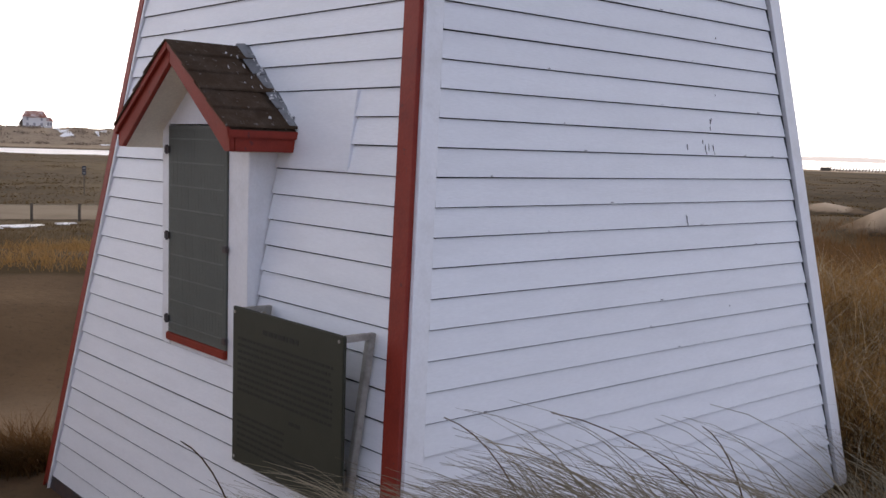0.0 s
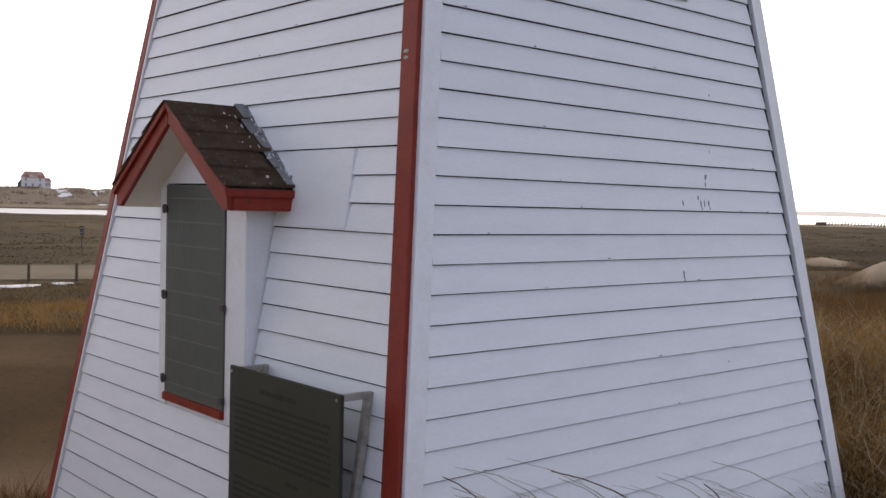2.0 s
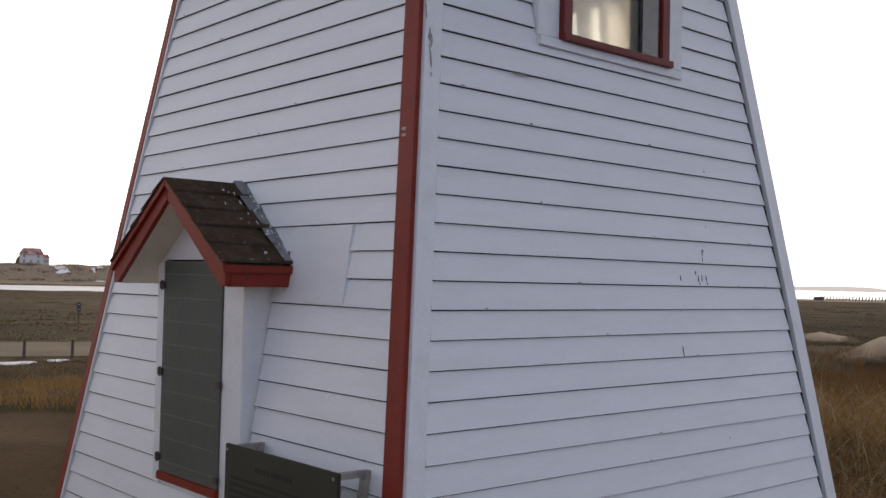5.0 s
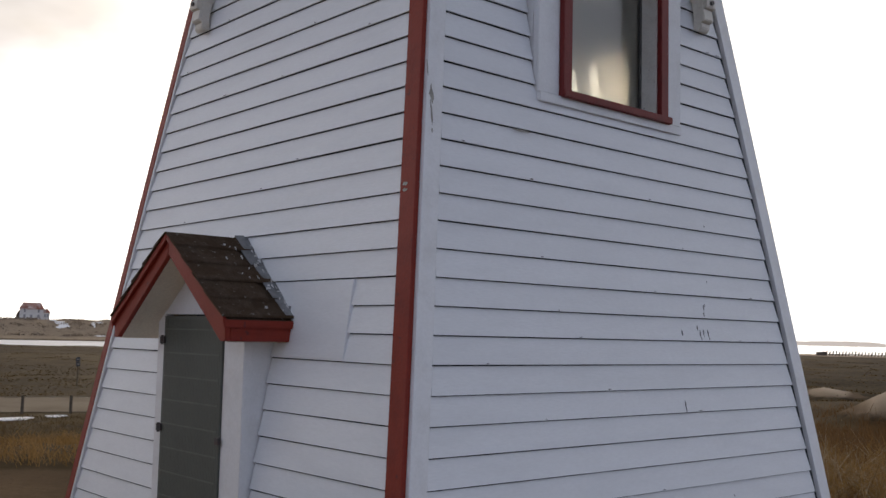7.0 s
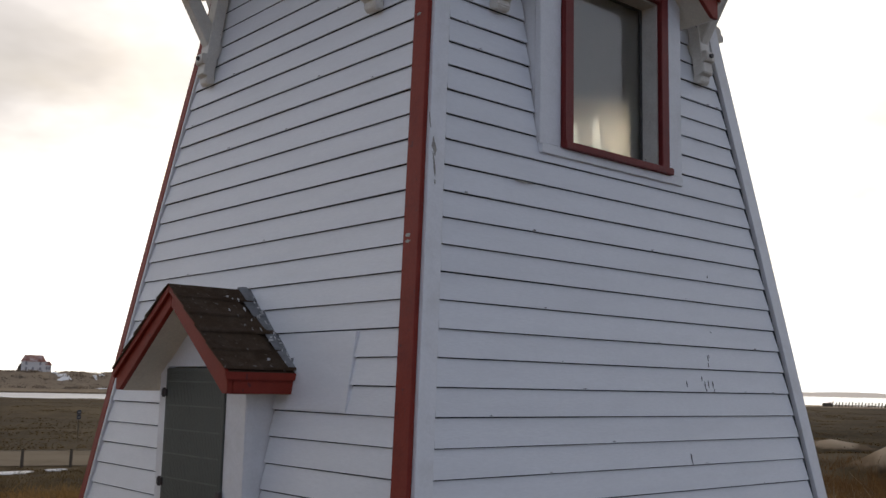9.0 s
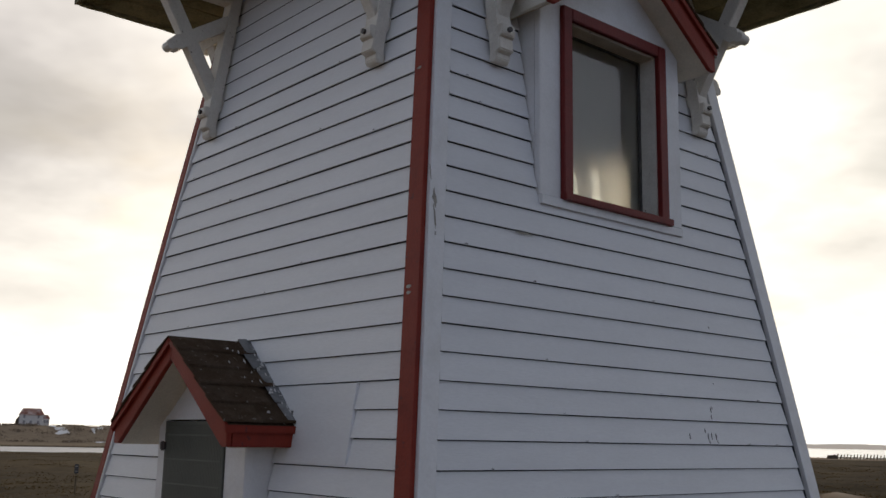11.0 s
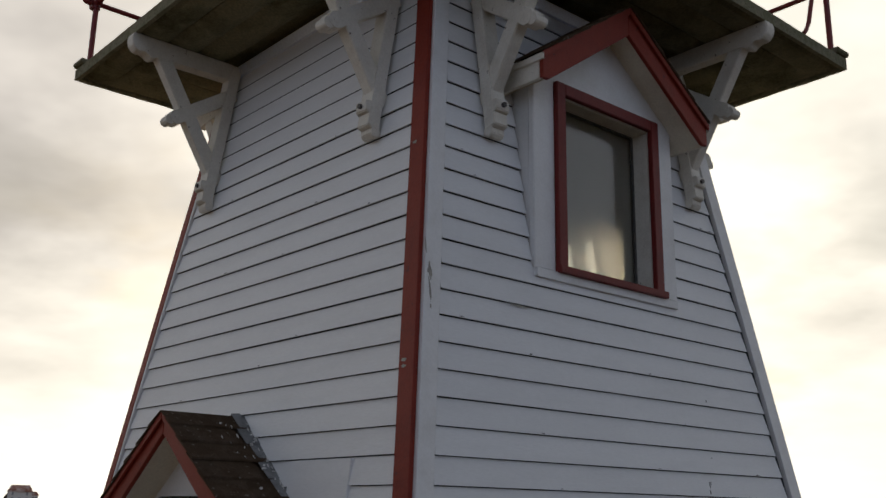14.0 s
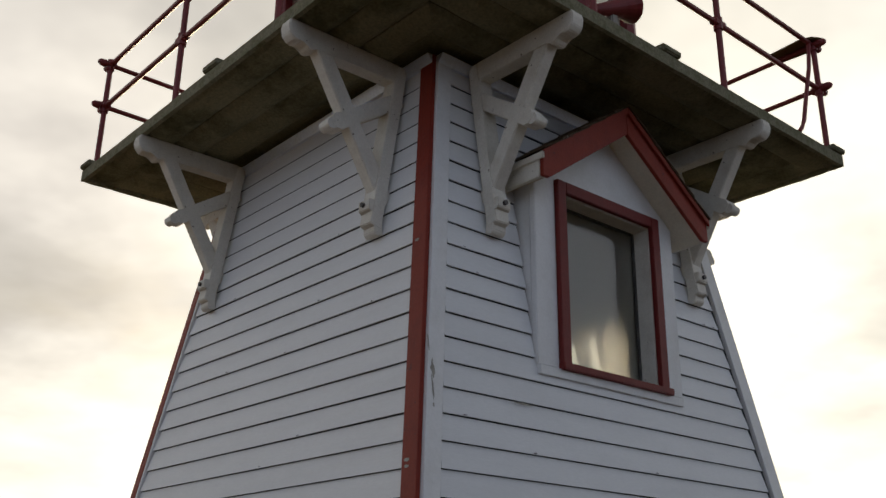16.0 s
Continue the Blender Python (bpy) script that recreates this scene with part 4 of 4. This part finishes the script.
def sandy(x, y):
    """Dry pale sand: the mounds by the shore, and a thin drift on the floor of the hollow. Unseen near ground is paled
    too, to bounce light.
    """
    p = sum(math.exp(-(((x - a) ** 2 + ((y - b) * 1.2) ** 2) / (c * c))) for a, b, c, _ in MOUNDS)
    r, az = math.hypot(x, y), math.degrees(math.atan2(x, y))
    p *= 0.75 + 0.6 * noise.noise((x * 0.45, y * 0.45, 2.0)) + 0.3 * noise.noise((x * 1.4, y * 1.4, 6.0))
    # near ground out of view, paled a little to bounce light up
    near = 0.15 * (1 - smooth(5.5, 7.5, r)) * (smooth(-4, 4, az) if az > -90 else smooth(-150, -180, az))
    # unseen near slope and dune shoulder, paled to bounce warm light on the walls
    near += 0.75 * smooth(0, -34, az) * smooth(-160, -110, az) * (1 - smooth(5.5, 8.0, r))
    near += 0.6 * smooth(-38, -60, az) * smooth(-150, -120, az) * smooth(7, 9, r) * (1 - smooth(16, 22, r))
    if az < -10:
        p += 0.14 * math.exp(-((r - 10.6) / 1.0) ** 2) + 0.14 * math.exp(-((r - 16.6) / 0.6) ** 2)
    # far bank paled evenly, with the haze put into its colour
    if r > 405:
        return 0.6
    return near + (smooth(0.3, 0.6, p) if az > 0 else min(0.5, p))


def build_ground():
    rings = [0.0] + [0.6 * (3600 / 0.6) ** (i / 229) for i in range(230)]
    azs = []
    a = -180.0
    while a < 180:
        azs.append(a)
        a += 0.5 if -34 <= a < 34 else 3.0
    n = len(azs)
    verts, faces, tv = [(0, 0, height(0, 0.001))], [], [turf(0, 0.001)]
    for r in rings[1:]:
        for a in azs:
            x, y = r * math.sin(radians(a)), r * math.cos(radians(a))
            verts.append((x, y, height(x, y)))
            tv.append(turf(x, y))
    for k in range(n):
        faces.append((0, 1 + (k + 1) % n, 1 + k))
    for i in range(len(rings) - 2):
        for k in range(n):
            p, q = 1 + i * n + k, 1 + i * n + (k + 1) % n
            faces.append((p, q, q + n, p + n))
    me = bpy.data.meshes.new("ground")
    me.from_pydata(verts, [], faces)
    lay = me.attributes.new("turf", "FLOAT", "POINT")
    lay.data.foreach_set("value", tv)
    pale = me.attributes.new("pale", "FLOAT", "POINT")
    pale.data.foreach_set("value", [sandy(v[0], v[1]) for v in verts])
    me.materials.append(GROUND)
    for p in me.polygons:
        p.use_smooth = True
    me.update()
    ob = new("ground", me)
    return tagged(ob, "sandy dune ground with dry winter turf", "ground", kind="structure")


build_ground()


def sheet(name, r0, r1, a0, a1, z, mat, label, cat, step=1.0):
    """A flat ring sector."""
    bm = bmesh.new()
    n = max(2, int((a1 - a0) / step))
    lo = [bm.verts.new((r0 * math.sin(radians(a0 + (a1 - a0) * i / n)), r0 * math.cos(radians(a0 + (a1 - a0) * i / n)), z)) for i in range(n + 1)]
    hi = [bm.verts.new((r1 * math.sin(radians(a0 + (a1 - a0) * i / n)), r1 * math.cos(radians(a0 + (a1 - a0) * i / n)), z)) for i in range(n + 1)]
    for i in range(n):
        bm.faces.new((lo[i], lo[i + 1], hi[i + 1], hi[i]))
    ob = new(name, finish(bm, name, mat))
    return tagged(ob, label, cat, kind="structure")


sheet("water_inlet", 295, 425, -60, -5, -2.66, SNOW, "frozen inlet under pale snow and ice", "frozen inlet")
sheet("water_sea", 500, 3500, -4, 75, -2.66, WATER, "calm bright sea reaching the far shore", "water")


# ---------------------------------------------------------------- grass
def blades(name, roots, mat, label, cat, seed, h=(0.4, 0.8), lean=(-0.5, 0.1), width=0.006, spread=0.35, seg=4):
    """Many bent blades of grass in one mesh."""
    r = random.Random(seed)
    verts, faces = [], []
    for x, y, z in roots:
        hh = r.uniform(*h)
        dx, dy = lean[0] * hh + r.gauss(0, spread) * hh, lean[1] * hh + r.gauss(0, spread) * hh
        a = r.uniform(0, math.pi)
        wx, wy = math.cos(a) * width * r.uniform(0.6, 1.3), math.sin(a) * width
        b = len(verts)
        for i in range(seg + 1):
            t = i / seg
            px, py, pz = x + dx * t * t, y + dy * t * t, z - 0.04 + hh * (t - 0.28 * t * t * min(1.0, abs(dx) / hh + 0.3))
            k = (1 - t) ** 0.7
            if i < seg:
                verts += [(px - wx * k, py - wy * k, pz), (px + wx * k, py + wy * k, pz)]
            else:
                verts.append((px, py, pz))
        for i in range(seg - 1):
            faces.append((b + 2 * i, b + 2 * i + 1, b + 2 * i + 3, b + 2 * i + 2))
        faces.append((b + 2 * seg - 2, b + 2 * seg - 1, b + 2 * seg))
    me = bpy.data.meshes.new(name)
    me.from_pydata(verts, [], faces)
    me.materials.append(mat)
    return tagged(new(name, me), label, cat, kind="stuff")


def scatter(n, r0, r1, a0, a1, seed, clump=0.0, per=1, power=1.0, keep=None):
    """Places on the ground in a ring sector, in clumps of per."""
    r = random.Random(seed)
    out = []
    while len(out) < n:
        d = r0 + (r1 - r0) * r.random() ** power
        a = radians(r.uniform(a0, a1))
        cx, cy = d * math.sin(a), d * math.cos(a)
        if keep and not keep(cx, cy):
            continue
        for _ in range(per):
            x, y = cx + r.gauss(0, clump), cy + r.gauss(0, clump)
            out.append((x, y, height(x, y)))
    return out


def off_tower(x, y):
    v = TOWER.inverted() @ Vector((x, y, 0))
    return max(abs(v.x), abs(v.y)) > 2.62


# near grass, bent over by the wind, between the eye and the tower
def foreground():
    r = random.Random(21)
    verts, faces = [], []

    def blade(tip, root, w, seg=9):
        b = len(verts)
        tip, root = Vector(tip), Vector(root)
        mid = Vector((root.x + (tip.x - root.x) * 0.4, root.y + (tip.y - root.y) * 0.3, tip.z - 0.12 + 0.1 * r.random()))
        up = Vector((0, -0.3, 1)).normalized()
        for i in range(seg + 1):
            t = i / seg
            p = root * (1 - t) ** 2 + mid * 2 * t * (1 - t) + tip * t * t
            d = ((mid - root) * (1 - t) + (tip - mid) * t).normalized()
            s = d.cross(Vector((0, 1, 0))).normalized() * w * (1 - 0.8 * t)
            verts.extend((p - s, p + s))
            if i:
                faces.append((b + 2 * i - 2, b + 2 * i - 1, b + 2 * i + 1, b + 2 * i))
    for i in range(580):
        k = r.random()
        if k < 0.40:
            tx = r.gauss(0.16, 0.15)
        elif k < 0.76:
            tx = r.gauss(0.62, 0.22)
        else:
            tx = r.uniform(-0.6, 1.55)
        y = r.uniform(2.5, 3.5)
        top = EYE - y * math.tan(radians(20.5)) + abs(r.gauss(0, 0.13)) - 0.02
        env = 1.0 if 0.0 < tx < 1.0 else 0.55
        tz = EYE - y * math.tan(radians(20.5)) + (top - (EYE - y * math.tan(radians(20.5)))) * env
        rx = tx + r.uniform(0.45, 1.1)
        ry = y + r.uniform(-0.2, 0.25)
        blade((tx, y, tz), (rx, ry, height(rx, ry) - 0.03), r.uniform(0.0014, 0.0042))
    for i in range(150):
        tx, y = r.uniform(-0.62, 0.02), r.uniform(2.5, 3.2)
        tz = EYE - y * math.tan(radians(20.5)) + abs(r.gauss(0, 0.06)) - 0.01
        rx = tx + r.uniform(0.4, 0.9)
        blade((tx, y, tz), (rx, y + r.uniform(-0.1, 0.2), height(rx, y) - 0.03), r.uniform(0.0014, 0.0028))
    me = bpy.data.meshes.new("dune_grass")
    me.from_pydata(verts, [], faces)
    me.materials.append(STRAW)
    return tagged(new("dune_grass", me), "wind-bent pale dune grass before the tower", "grass", kind="stuff")


foreground()
# a few single dark stalks
for tip, root in (((-0.77, 2.9, 1.747), (-0.47, 2.95, 0.8)), ((0.34, 2.9, 1.87), (1.25, 3.0, 0.75)), ((0.82, 3.0, 1.815), (1.12, 3.05, 0.75)), ((0.02, 3.1, 1.79), (0.5, 3.1, 0.75))):
    bm = bmesh.new()
    a, b = Vector(root), Vector(tip)
    mid = Vector((a.x + (b.x - a.x) * 0.35, (a.y + b.y) / 2, b.z - 0.10))
    tube(bm, [a * (1 - t) ** 2 + mid * 2 * t * (1 - t) + b * t * t for t in (i / 12 for i in range(13))], [0.0038 - 0.0020 * i / 12 for i in range(13)], 6)
    tagged(new("grass_stalk", finish(bm, "grass_stalk", WEED)), "single dark bent grass stalk", "grass stalk", group="grass stalks")

# foot of the tower: tuft in the hollow
blades("grass_tuft", scatter(1000, 8.0, 8.8, -24.2, -20.4, 31, 0.07, 8, keep=off_tower), WEED, "dark dry grass tuft at the foot of the tower", "grass", 5, (0.3, 0.6), (-0.6, -0.2), 0.006, 0.8)
# bank beside the tower, with tall dry weeds
blades("bank_grass", scatter(15000, 7.0, 17, 14, 34, 32, 0.10, 10, keep=off_tower), GOLD, "tall golden dry grass on the dune bank", "grass", 6, (0.3, 0.95), (-0.1, 0.0), 0.006, 0.75)
blades("bank_weeds", scatter(5000, 7.5, 19, 14, 34, 33, 0.07, 12, keep=off_tower), WEED, "dark dry weeds among the dune grass", "weeds", 7, (0.3, 1.0), (0.0, 0.0), 0.006, 0.8)
blades("back_scrub", scatter(12000, 17, 64, 13, 34, 34, 0.4, 16, keep=lambda x, y: turf(x, y) > 0.35), WEED, "dark scrub behind the grassy bank", "scrub", 8, (0.3, 0.8), (0.0, 0.0), 0.012, 0.4)
blades("bank_straw", scatter(2600, 7.0, 16, 14, 34, 43, 0.05, 8, keep=off_tower), STRAW, "pale broken straw among the dune grass", "grass", 17, (0.4, 1.1), (-0.2, 0.0), 0.005, 0.9)
blades("straw_tuft", scatter(420, 6.7, 7.7, 21.3, 26, 44, 0.08, 14, keep=off_tower), STRAW, "pale straw tuft on the bank beside the tower", "grass", 18, (0.25, 0.6), (-0.4, -0.1), 0.006, 0.5)
# crest of the hollow
blades("crest_grass", scatter(14000, 16.0, 33, -36, -12, 35, 0.15, 10), GOLD, "dry grass along the crest of the sand hollow", "grass", 9, (0.15, 0.42), (-0.2, 0.0), 0.008, 0.7)
# fields
blades("field_grass", scatter(20000, 80, 290, -34, -12, 36, 1.3, 26, 1.2), FIELD, "rough brown field grass beyond the road", "grass", 10, (0.06, 0.17), (0.0, 0.0), 0.13, 0.8, 2)
blades("shore_grass", scatter(16000, 44, 300, 12, 34, 37, 0.7, 22, 1.6, keep=lambda x, y: turf(x, y) > 0.45 and x * x + y * y > 4900), FIELD, "rough brown shore grass over low dunes", "grass", 11, (0.08, 0.24), (0.0, 0.0), 0.09, 0.8, 2)
blades("bank_scrub", scatter(5200, 424, 474, -34, -12, 38, 1.6, 26), BUSH, "bare grey scrub on the far bank", "scrub", 12, (0.35, 1.3), (0.0, 0.0), 0.22, 0.5, 2)
blades("verge_grass", scatter(9000, 46, 63, -34, -12, 39, 0.4, 14), FIELD, "dry grass on the road verge", "grass", 13, (0.12, 0.3), (0.0, 0.0), 0.02, 0.6, 2)


# ---------------------------------------------------------------- road, fence, sign, snow
sheet("road", 64.5, 77.5, -60, -12, -2.46, ROAD, "pale gravel road below the dune", "road", 0.5)


def polar(az, r):
    x, y = r * math.sin(radians(az)), r * math.cos(radians(az))
    return x, y, height(x, y)


def snow_patch(az, r, wa, wr, seed):
    rr = random.Random(seed)
    bm = bmesh.new()
    n = 22
    ph = [rr.uniform(0, 6.3) for _ in range(4)]

    def rad(a):
        return 0.75 + 0.18 * math.sin(2 * a + ph[0]) + 0.14 * math.sin(3 * a + ph[1]) + 0.1 * math.sin(5 * a + ph[2])
    rings = []
    for q, lift in ((1.0, 0.0), (0.9, 0.05), (0.5, 0.07)):
        ring = []
        for i in range(n):
            a = 2 * math.pi * i / n
            x, y, z = polar(az + wa * q * rad(a) * math.cos(a), r + wr * q * rad(a) * math.sin(a))
            ring.append(bm.verts.new((x, y, z + lift + 0.01)))
        rings.append(ring)
    for a, b in zip(rings, rings[1:]):
        for i in range(n):
            bm.faces.new((a[i], a[(i + 1) % n], b[(i + 1) % n], b[i]))
    bm.faces.new(rings[-1])
    tagged(new("snow_patch", finish(bm, "snow_patch", SNOW)), "thin patch of old snow on dry grass", "snow patch", group="old snow patches")


snow_patch(-23.2, 60.0, 1.3, 1.3, 1)
snow_patch(-21.0, 61.5, 0.7, 0.8, 2)
snow_patch(-25.5, 59.0, 1.5, 1.4, 3)
rs = random.Random(77)
for i in range(16):
    snow_patch(rs.uniform(-21.5, -16.5), rs.uniform(428, 462), rs.uniform(0.12, 0.5), rs.uniform(3, 7), 10 + i)


def post_fence():
    fence = empty("roadside_fence", label="low wooden post and rail fence along the road", category="fence")
    azs = [-34.65 + 2.4 * i for i in range(9)]
    for az in azs:
        x, y, z = polar(az, 63.6)
        bm = bmesh.new()
        tube(bm, [(x, y, z - 0.1), (x, y, z + 0.55), (x + 0.01, y, z + 1.08)], [0.10, 0.095, 0.085], 8)
        part("post", bm, WOODPOST, fence)
    for a, b in zip(azs, azs[1:]):
        for up in (1.0,):
            p, q = polar(a, 63.6), polar(b, 63.6)
            bm = bmesh.new()
            tube(bm, [(p[0], p[1], p[2] + up), ((p[0] + q[0]) / 2, (p[1] + q[1]) / 2, (p[2] + q[2]) / 2 + up - 0.03), (q[0], q[1], q[2] + up)], 0.009, 6)
            part("rail", bm, STEEL, fence, "thin grey wire rail")
    return fence


post_fence()


def road_sign():
    x, y, z = polar(-20.0, 92)
    sg = empty("road_sign", pose(x, y, z, 0, 0, 20), label="small dark blue road sign on a post beyond the road", category="road sign")
    bm = bmesh.new()
    tube(bm, [(0, 0, -0.2), (0, 0, 2.52)], 0.045, 8)
    part("post", bm, WOODPOST, sg)
    for z0, z1 in ((2.14, 2.5), (1.74, 2.08)):
        bm = bmesh.new()
        box(bm, -0.17, 0.17, -0.10, -0.065, z0, z1)
        part("board", bevel(bm, 0.01), BLUE, sg)
        bm = bmesh.new()
        box(bm, -0.11, 0.11, -0.112, -0.104, (z0 + z1) / 2 - 0.05, (z0 + z1) / 2 + 0.05)
        part("marking", bm, STEEL, sg)


road_sign()


def far_house():
    x, y, z = polar(-22.42, 482)
    h = empty("house", pose(x, y, z - 0.2, 0, 0, 22), label="white clapboard house with a red hipped roof on the far bank", category="house")
    bm = bmesh.new()
    box(bm, -5.2, 4.6, -4, 4, -1, 4.7)
    part("wall", bm, HOUSEWALL, h)
    bm = bmesh.new()
    hull(bm, [(-5.7, -4.5, 4.6), (5.1, -4.5, 4.6), (5.1, 4.5, 4.6), (-5.7, 4.5, 4.6)], [(-4.0, -0.6, 7.6), (3.4, -0.6, 7.6), (3.4, 0.6, 7.6), (-4.0, 0.6, 7.6)])
    rf = part("roof", bm, HOUSEROOF, h, "red hipped roof")
    for cx in (-2.6, 1.9):
        bm = bmesh.new()
        hull(bm, [(cx - 0.9, -4.2, 5.3), (cx + 0.9, -4.2, 5.3), (cx + 0.9, -1.5, 5.3), (cx - 0.9, -1.5, 5.3)], [(cx - 0.6, -4.0, 6.1), (cx + 0.6, -4.0, 6.1), (cx + 0.6, -1.5, 6.1), (cx - 0.6, -1.5, 6.1)])
        part("dormer", bm, HOUSEROOF, rf)
    bm = bmesh.new()
    box(bm, 4.62, 7.2, -3, 3, -1, 3.2)
    part("side_wing", bm, HOUSEWALL, h)
    bm = bmesh.new()
    hull(bm, [(4.55, -3.3, 3.2), (7.6, -3.3, 3.2), (7.6, 3.3, 3.2), (4.55, 3.3, 3.2)], [(4.58, -2.2, 4.9), (6.4, -2.2, 4.9), (6.4, 2.2, 4.9), (4.58, 2.2, 4.9)])
    part("wing_roof", bm, HOUSEROOF, h)
    bm = bmesh.new()
    hull(bm, [(-6.9, -3, -1), (-5.22, -3, -1), (-5.22, 3, -1), (-6.9, 3, -1)], [(-6.6, -3, 2.4), (-5.22, -3, 4.3), (-5.22, 3, 4.3), (-6.6, 3, 2.4)])
    part("lean_to", bm, WOODPOST, h)
    for cx, cz, w in ((-3.2, 1.5, 0.5), (-0.4, 1.5, 0.5), (2.6, 1.5, 0.5), (-3.2, 3.9, 0.4), (2.6, 3.9, 0.4)):
        bm = bmesh.new()
        box(bm, cx - w, cx + w, -4.06, -4.01, cz - 0.7, cz + 0.7)
        part("window", bm, HOUSEGLASS, h)
    for cx in (5.3, 6.4):
        bm = bmesh.new()
        box(bm, cx - 0.4, cx + 0.4, -3.06, -3.01, 1.2, 2.6)
        part("window", bm, HOUSEGLASS, h)


far_house()


def breakwater():
    bw = empty("breakwater", label="row of leaning timber posts along the shore", category="breakwater")
    for i in range(52):
        az = 20.95 + 0.16 * i
        x, y, z = polar(az, 440)
        bm = bmesh.new()
        tube(bm, [(x, y, z - 0.3), (x + 0.55, y, z + 1.9 + 0.2 * math.sin(i * 2.1))], 0.24, 6)
        part("post", bm, WOODPOST, bw)
    x, y, z = polar(20.85, 440)
    bm = bmesh.new()
    box(bm, x - 1.6, x + 2.2, y - 1, y + 1, z - 0.3, z + 1.5)
    part("crib", bevel(bm, 0.2), WOODPOST, bw, "dark timber crib")
    p, q = polar(20.95, 440.6), polar(29.1, 440.6)
    bm = bmesh.new()
    tube(bm, [(p[0], p[1], p[2] + 0.6), (q[0], q[1], q[2] + 0.6)], 0.2, 6)
    part("waling", bm, WOODPOST, bw)


breakwater()

# far shore beyond the sea, a plain backdrop whose pale glow stands for haze
def far_shore():
    m = bpy.data.materials.new("haze_glow_shore")
    m.use_nodes = True
    b = m.node_tree.nodes["Principled BSDF"]
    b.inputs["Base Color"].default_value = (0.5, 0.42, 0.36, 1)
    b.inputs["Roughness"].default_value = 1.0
    # emission gives the strip its haze
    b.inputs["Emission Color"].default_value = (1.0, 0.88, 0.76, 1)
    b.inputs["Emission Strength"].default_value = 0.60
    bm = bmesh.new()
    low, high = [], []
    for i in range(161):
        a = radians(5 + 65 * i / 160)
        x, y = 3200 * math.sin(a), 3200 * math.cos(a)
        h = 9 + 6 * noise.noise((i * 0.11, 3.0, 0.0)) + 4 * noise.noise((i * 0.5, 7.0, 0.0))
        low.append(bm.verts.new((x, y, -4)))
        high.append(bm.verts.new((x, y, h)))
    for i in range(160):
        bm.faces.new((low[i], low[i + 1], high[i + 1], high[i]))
    tagged(new("backdrop", finish(bm, "backdrop", m)), "low pinkish shore beyond the sea, glowing pale for haze", "far shore", kind="structure")


far_shore()

# ---------------------------------------------------------------- wear on the boards
def flake(side, u, z, w, h, o, mat, name, label, seed, slant=0.0):
    r = random.Random(seed)
    bm = bmesh.new()
    n = 14
    lo, hi = [], []
    for i in range(n):
        a = 2 * math.pi * i / n
        k = r.uniform(0.55, 1.15)
        uu, zz = u + w * k * math.cos(a) + slant * h * k * math.sin(a), z + h * k * math.sin(a)
        lo.append(fp(side, uu, o - 0.001, zz))
        hi.append(fp(side, uu, o + 0.0008, zz))
    hull(bm, lo, hi)
    return part(name, bm, mat, walls[side], label)


def board_out(z):
    """How far a board's face stands out at height z."""
    t = ((z - 0.10) / 0.15) % 1.0
    return 0.022 + (0.005 - 0.022) * t


for u, z, w, h in ((0.718, 2.87, 0.006, 0.026), (0.705, 2.825, 0.006, 0.022), (0.735, 2.885, 0.004, 0.014), (0.64, 2.695, 0.007, 0.034), (0.68, 2.70, 0.007, 0.030), (0.73, 2.70, 0.008, 0.034), (0.62, 2.735, 0.006, 0.022), (0.645, 2.665, 0.005, 0.012), (0.735, 2.665, 0.004, 0.012), (0.44, 2.70, 0.007, 0.026), (0.384, 2.24, 0.007, 0.034), (0.385, 2.21, 0.004, 0.02), (0.84, 3.43, 0.008, 0.010), (0.80, 3.05, 0.004, 0.010), (0.80, 1.66, 0.008, 0.006)):
    flake(1, u, z, w * 0.75, h * 0.8, board_out(z), IRON, "paint_chip", "dark paint chip", int(u * 1000 + z * 100))
for u, z, w, h in ((-1.585, 3.93, 0.018, 0.062), (-1.595, 3.83, 0.007, 0.07), (-1.60, 4.08, 0.005, 0.05), (-1.60, 3.73, 0.006, 0.014)):
    flake(1, u, z, w, h, 0.0305, STEEL, "paint_flake", "flaked bare grey wood", int(z * 100))
flake(1, -0.90, 3.835, 0.09, 0.006, board_out(3.85) + 0.002, STEEL, "split", "small split in a board", 5, -3.0)
for u, z in ((1.68, 3.40), (1.62, 3.435), (1.66, 4.75)):
    flake(0, half(z) - 0.075, z, 0.02, 0.012, 0.0305, STEEL, "paint_flake", "flaked bare grey wood", int(z * 77))

# knots and cracked paint along the lower edges of the boards
rk = random.Random(55)
for i in range(54):
    side = 0 if i % 3 == 0 else 1
    j = rk.randrange(8, 36)
    z = 0.10 + 0.15 * j + 0.006
    u = rk.uniform(-half(z) + 0.2, half(z) - 0.2)
    o = OPEN[side]
    if o[0] - 0.25 < u < o[1] + 0.25 and o[2] - 0.2 < z < o[3] + 0.8:
        continue
    flake(side, u, z, rk.uniform(0.005, 0.022), rk.uniform(0.002, 0.0042), 0.0225, IRON, "paint_crack", "dark crack at a board edge", i)
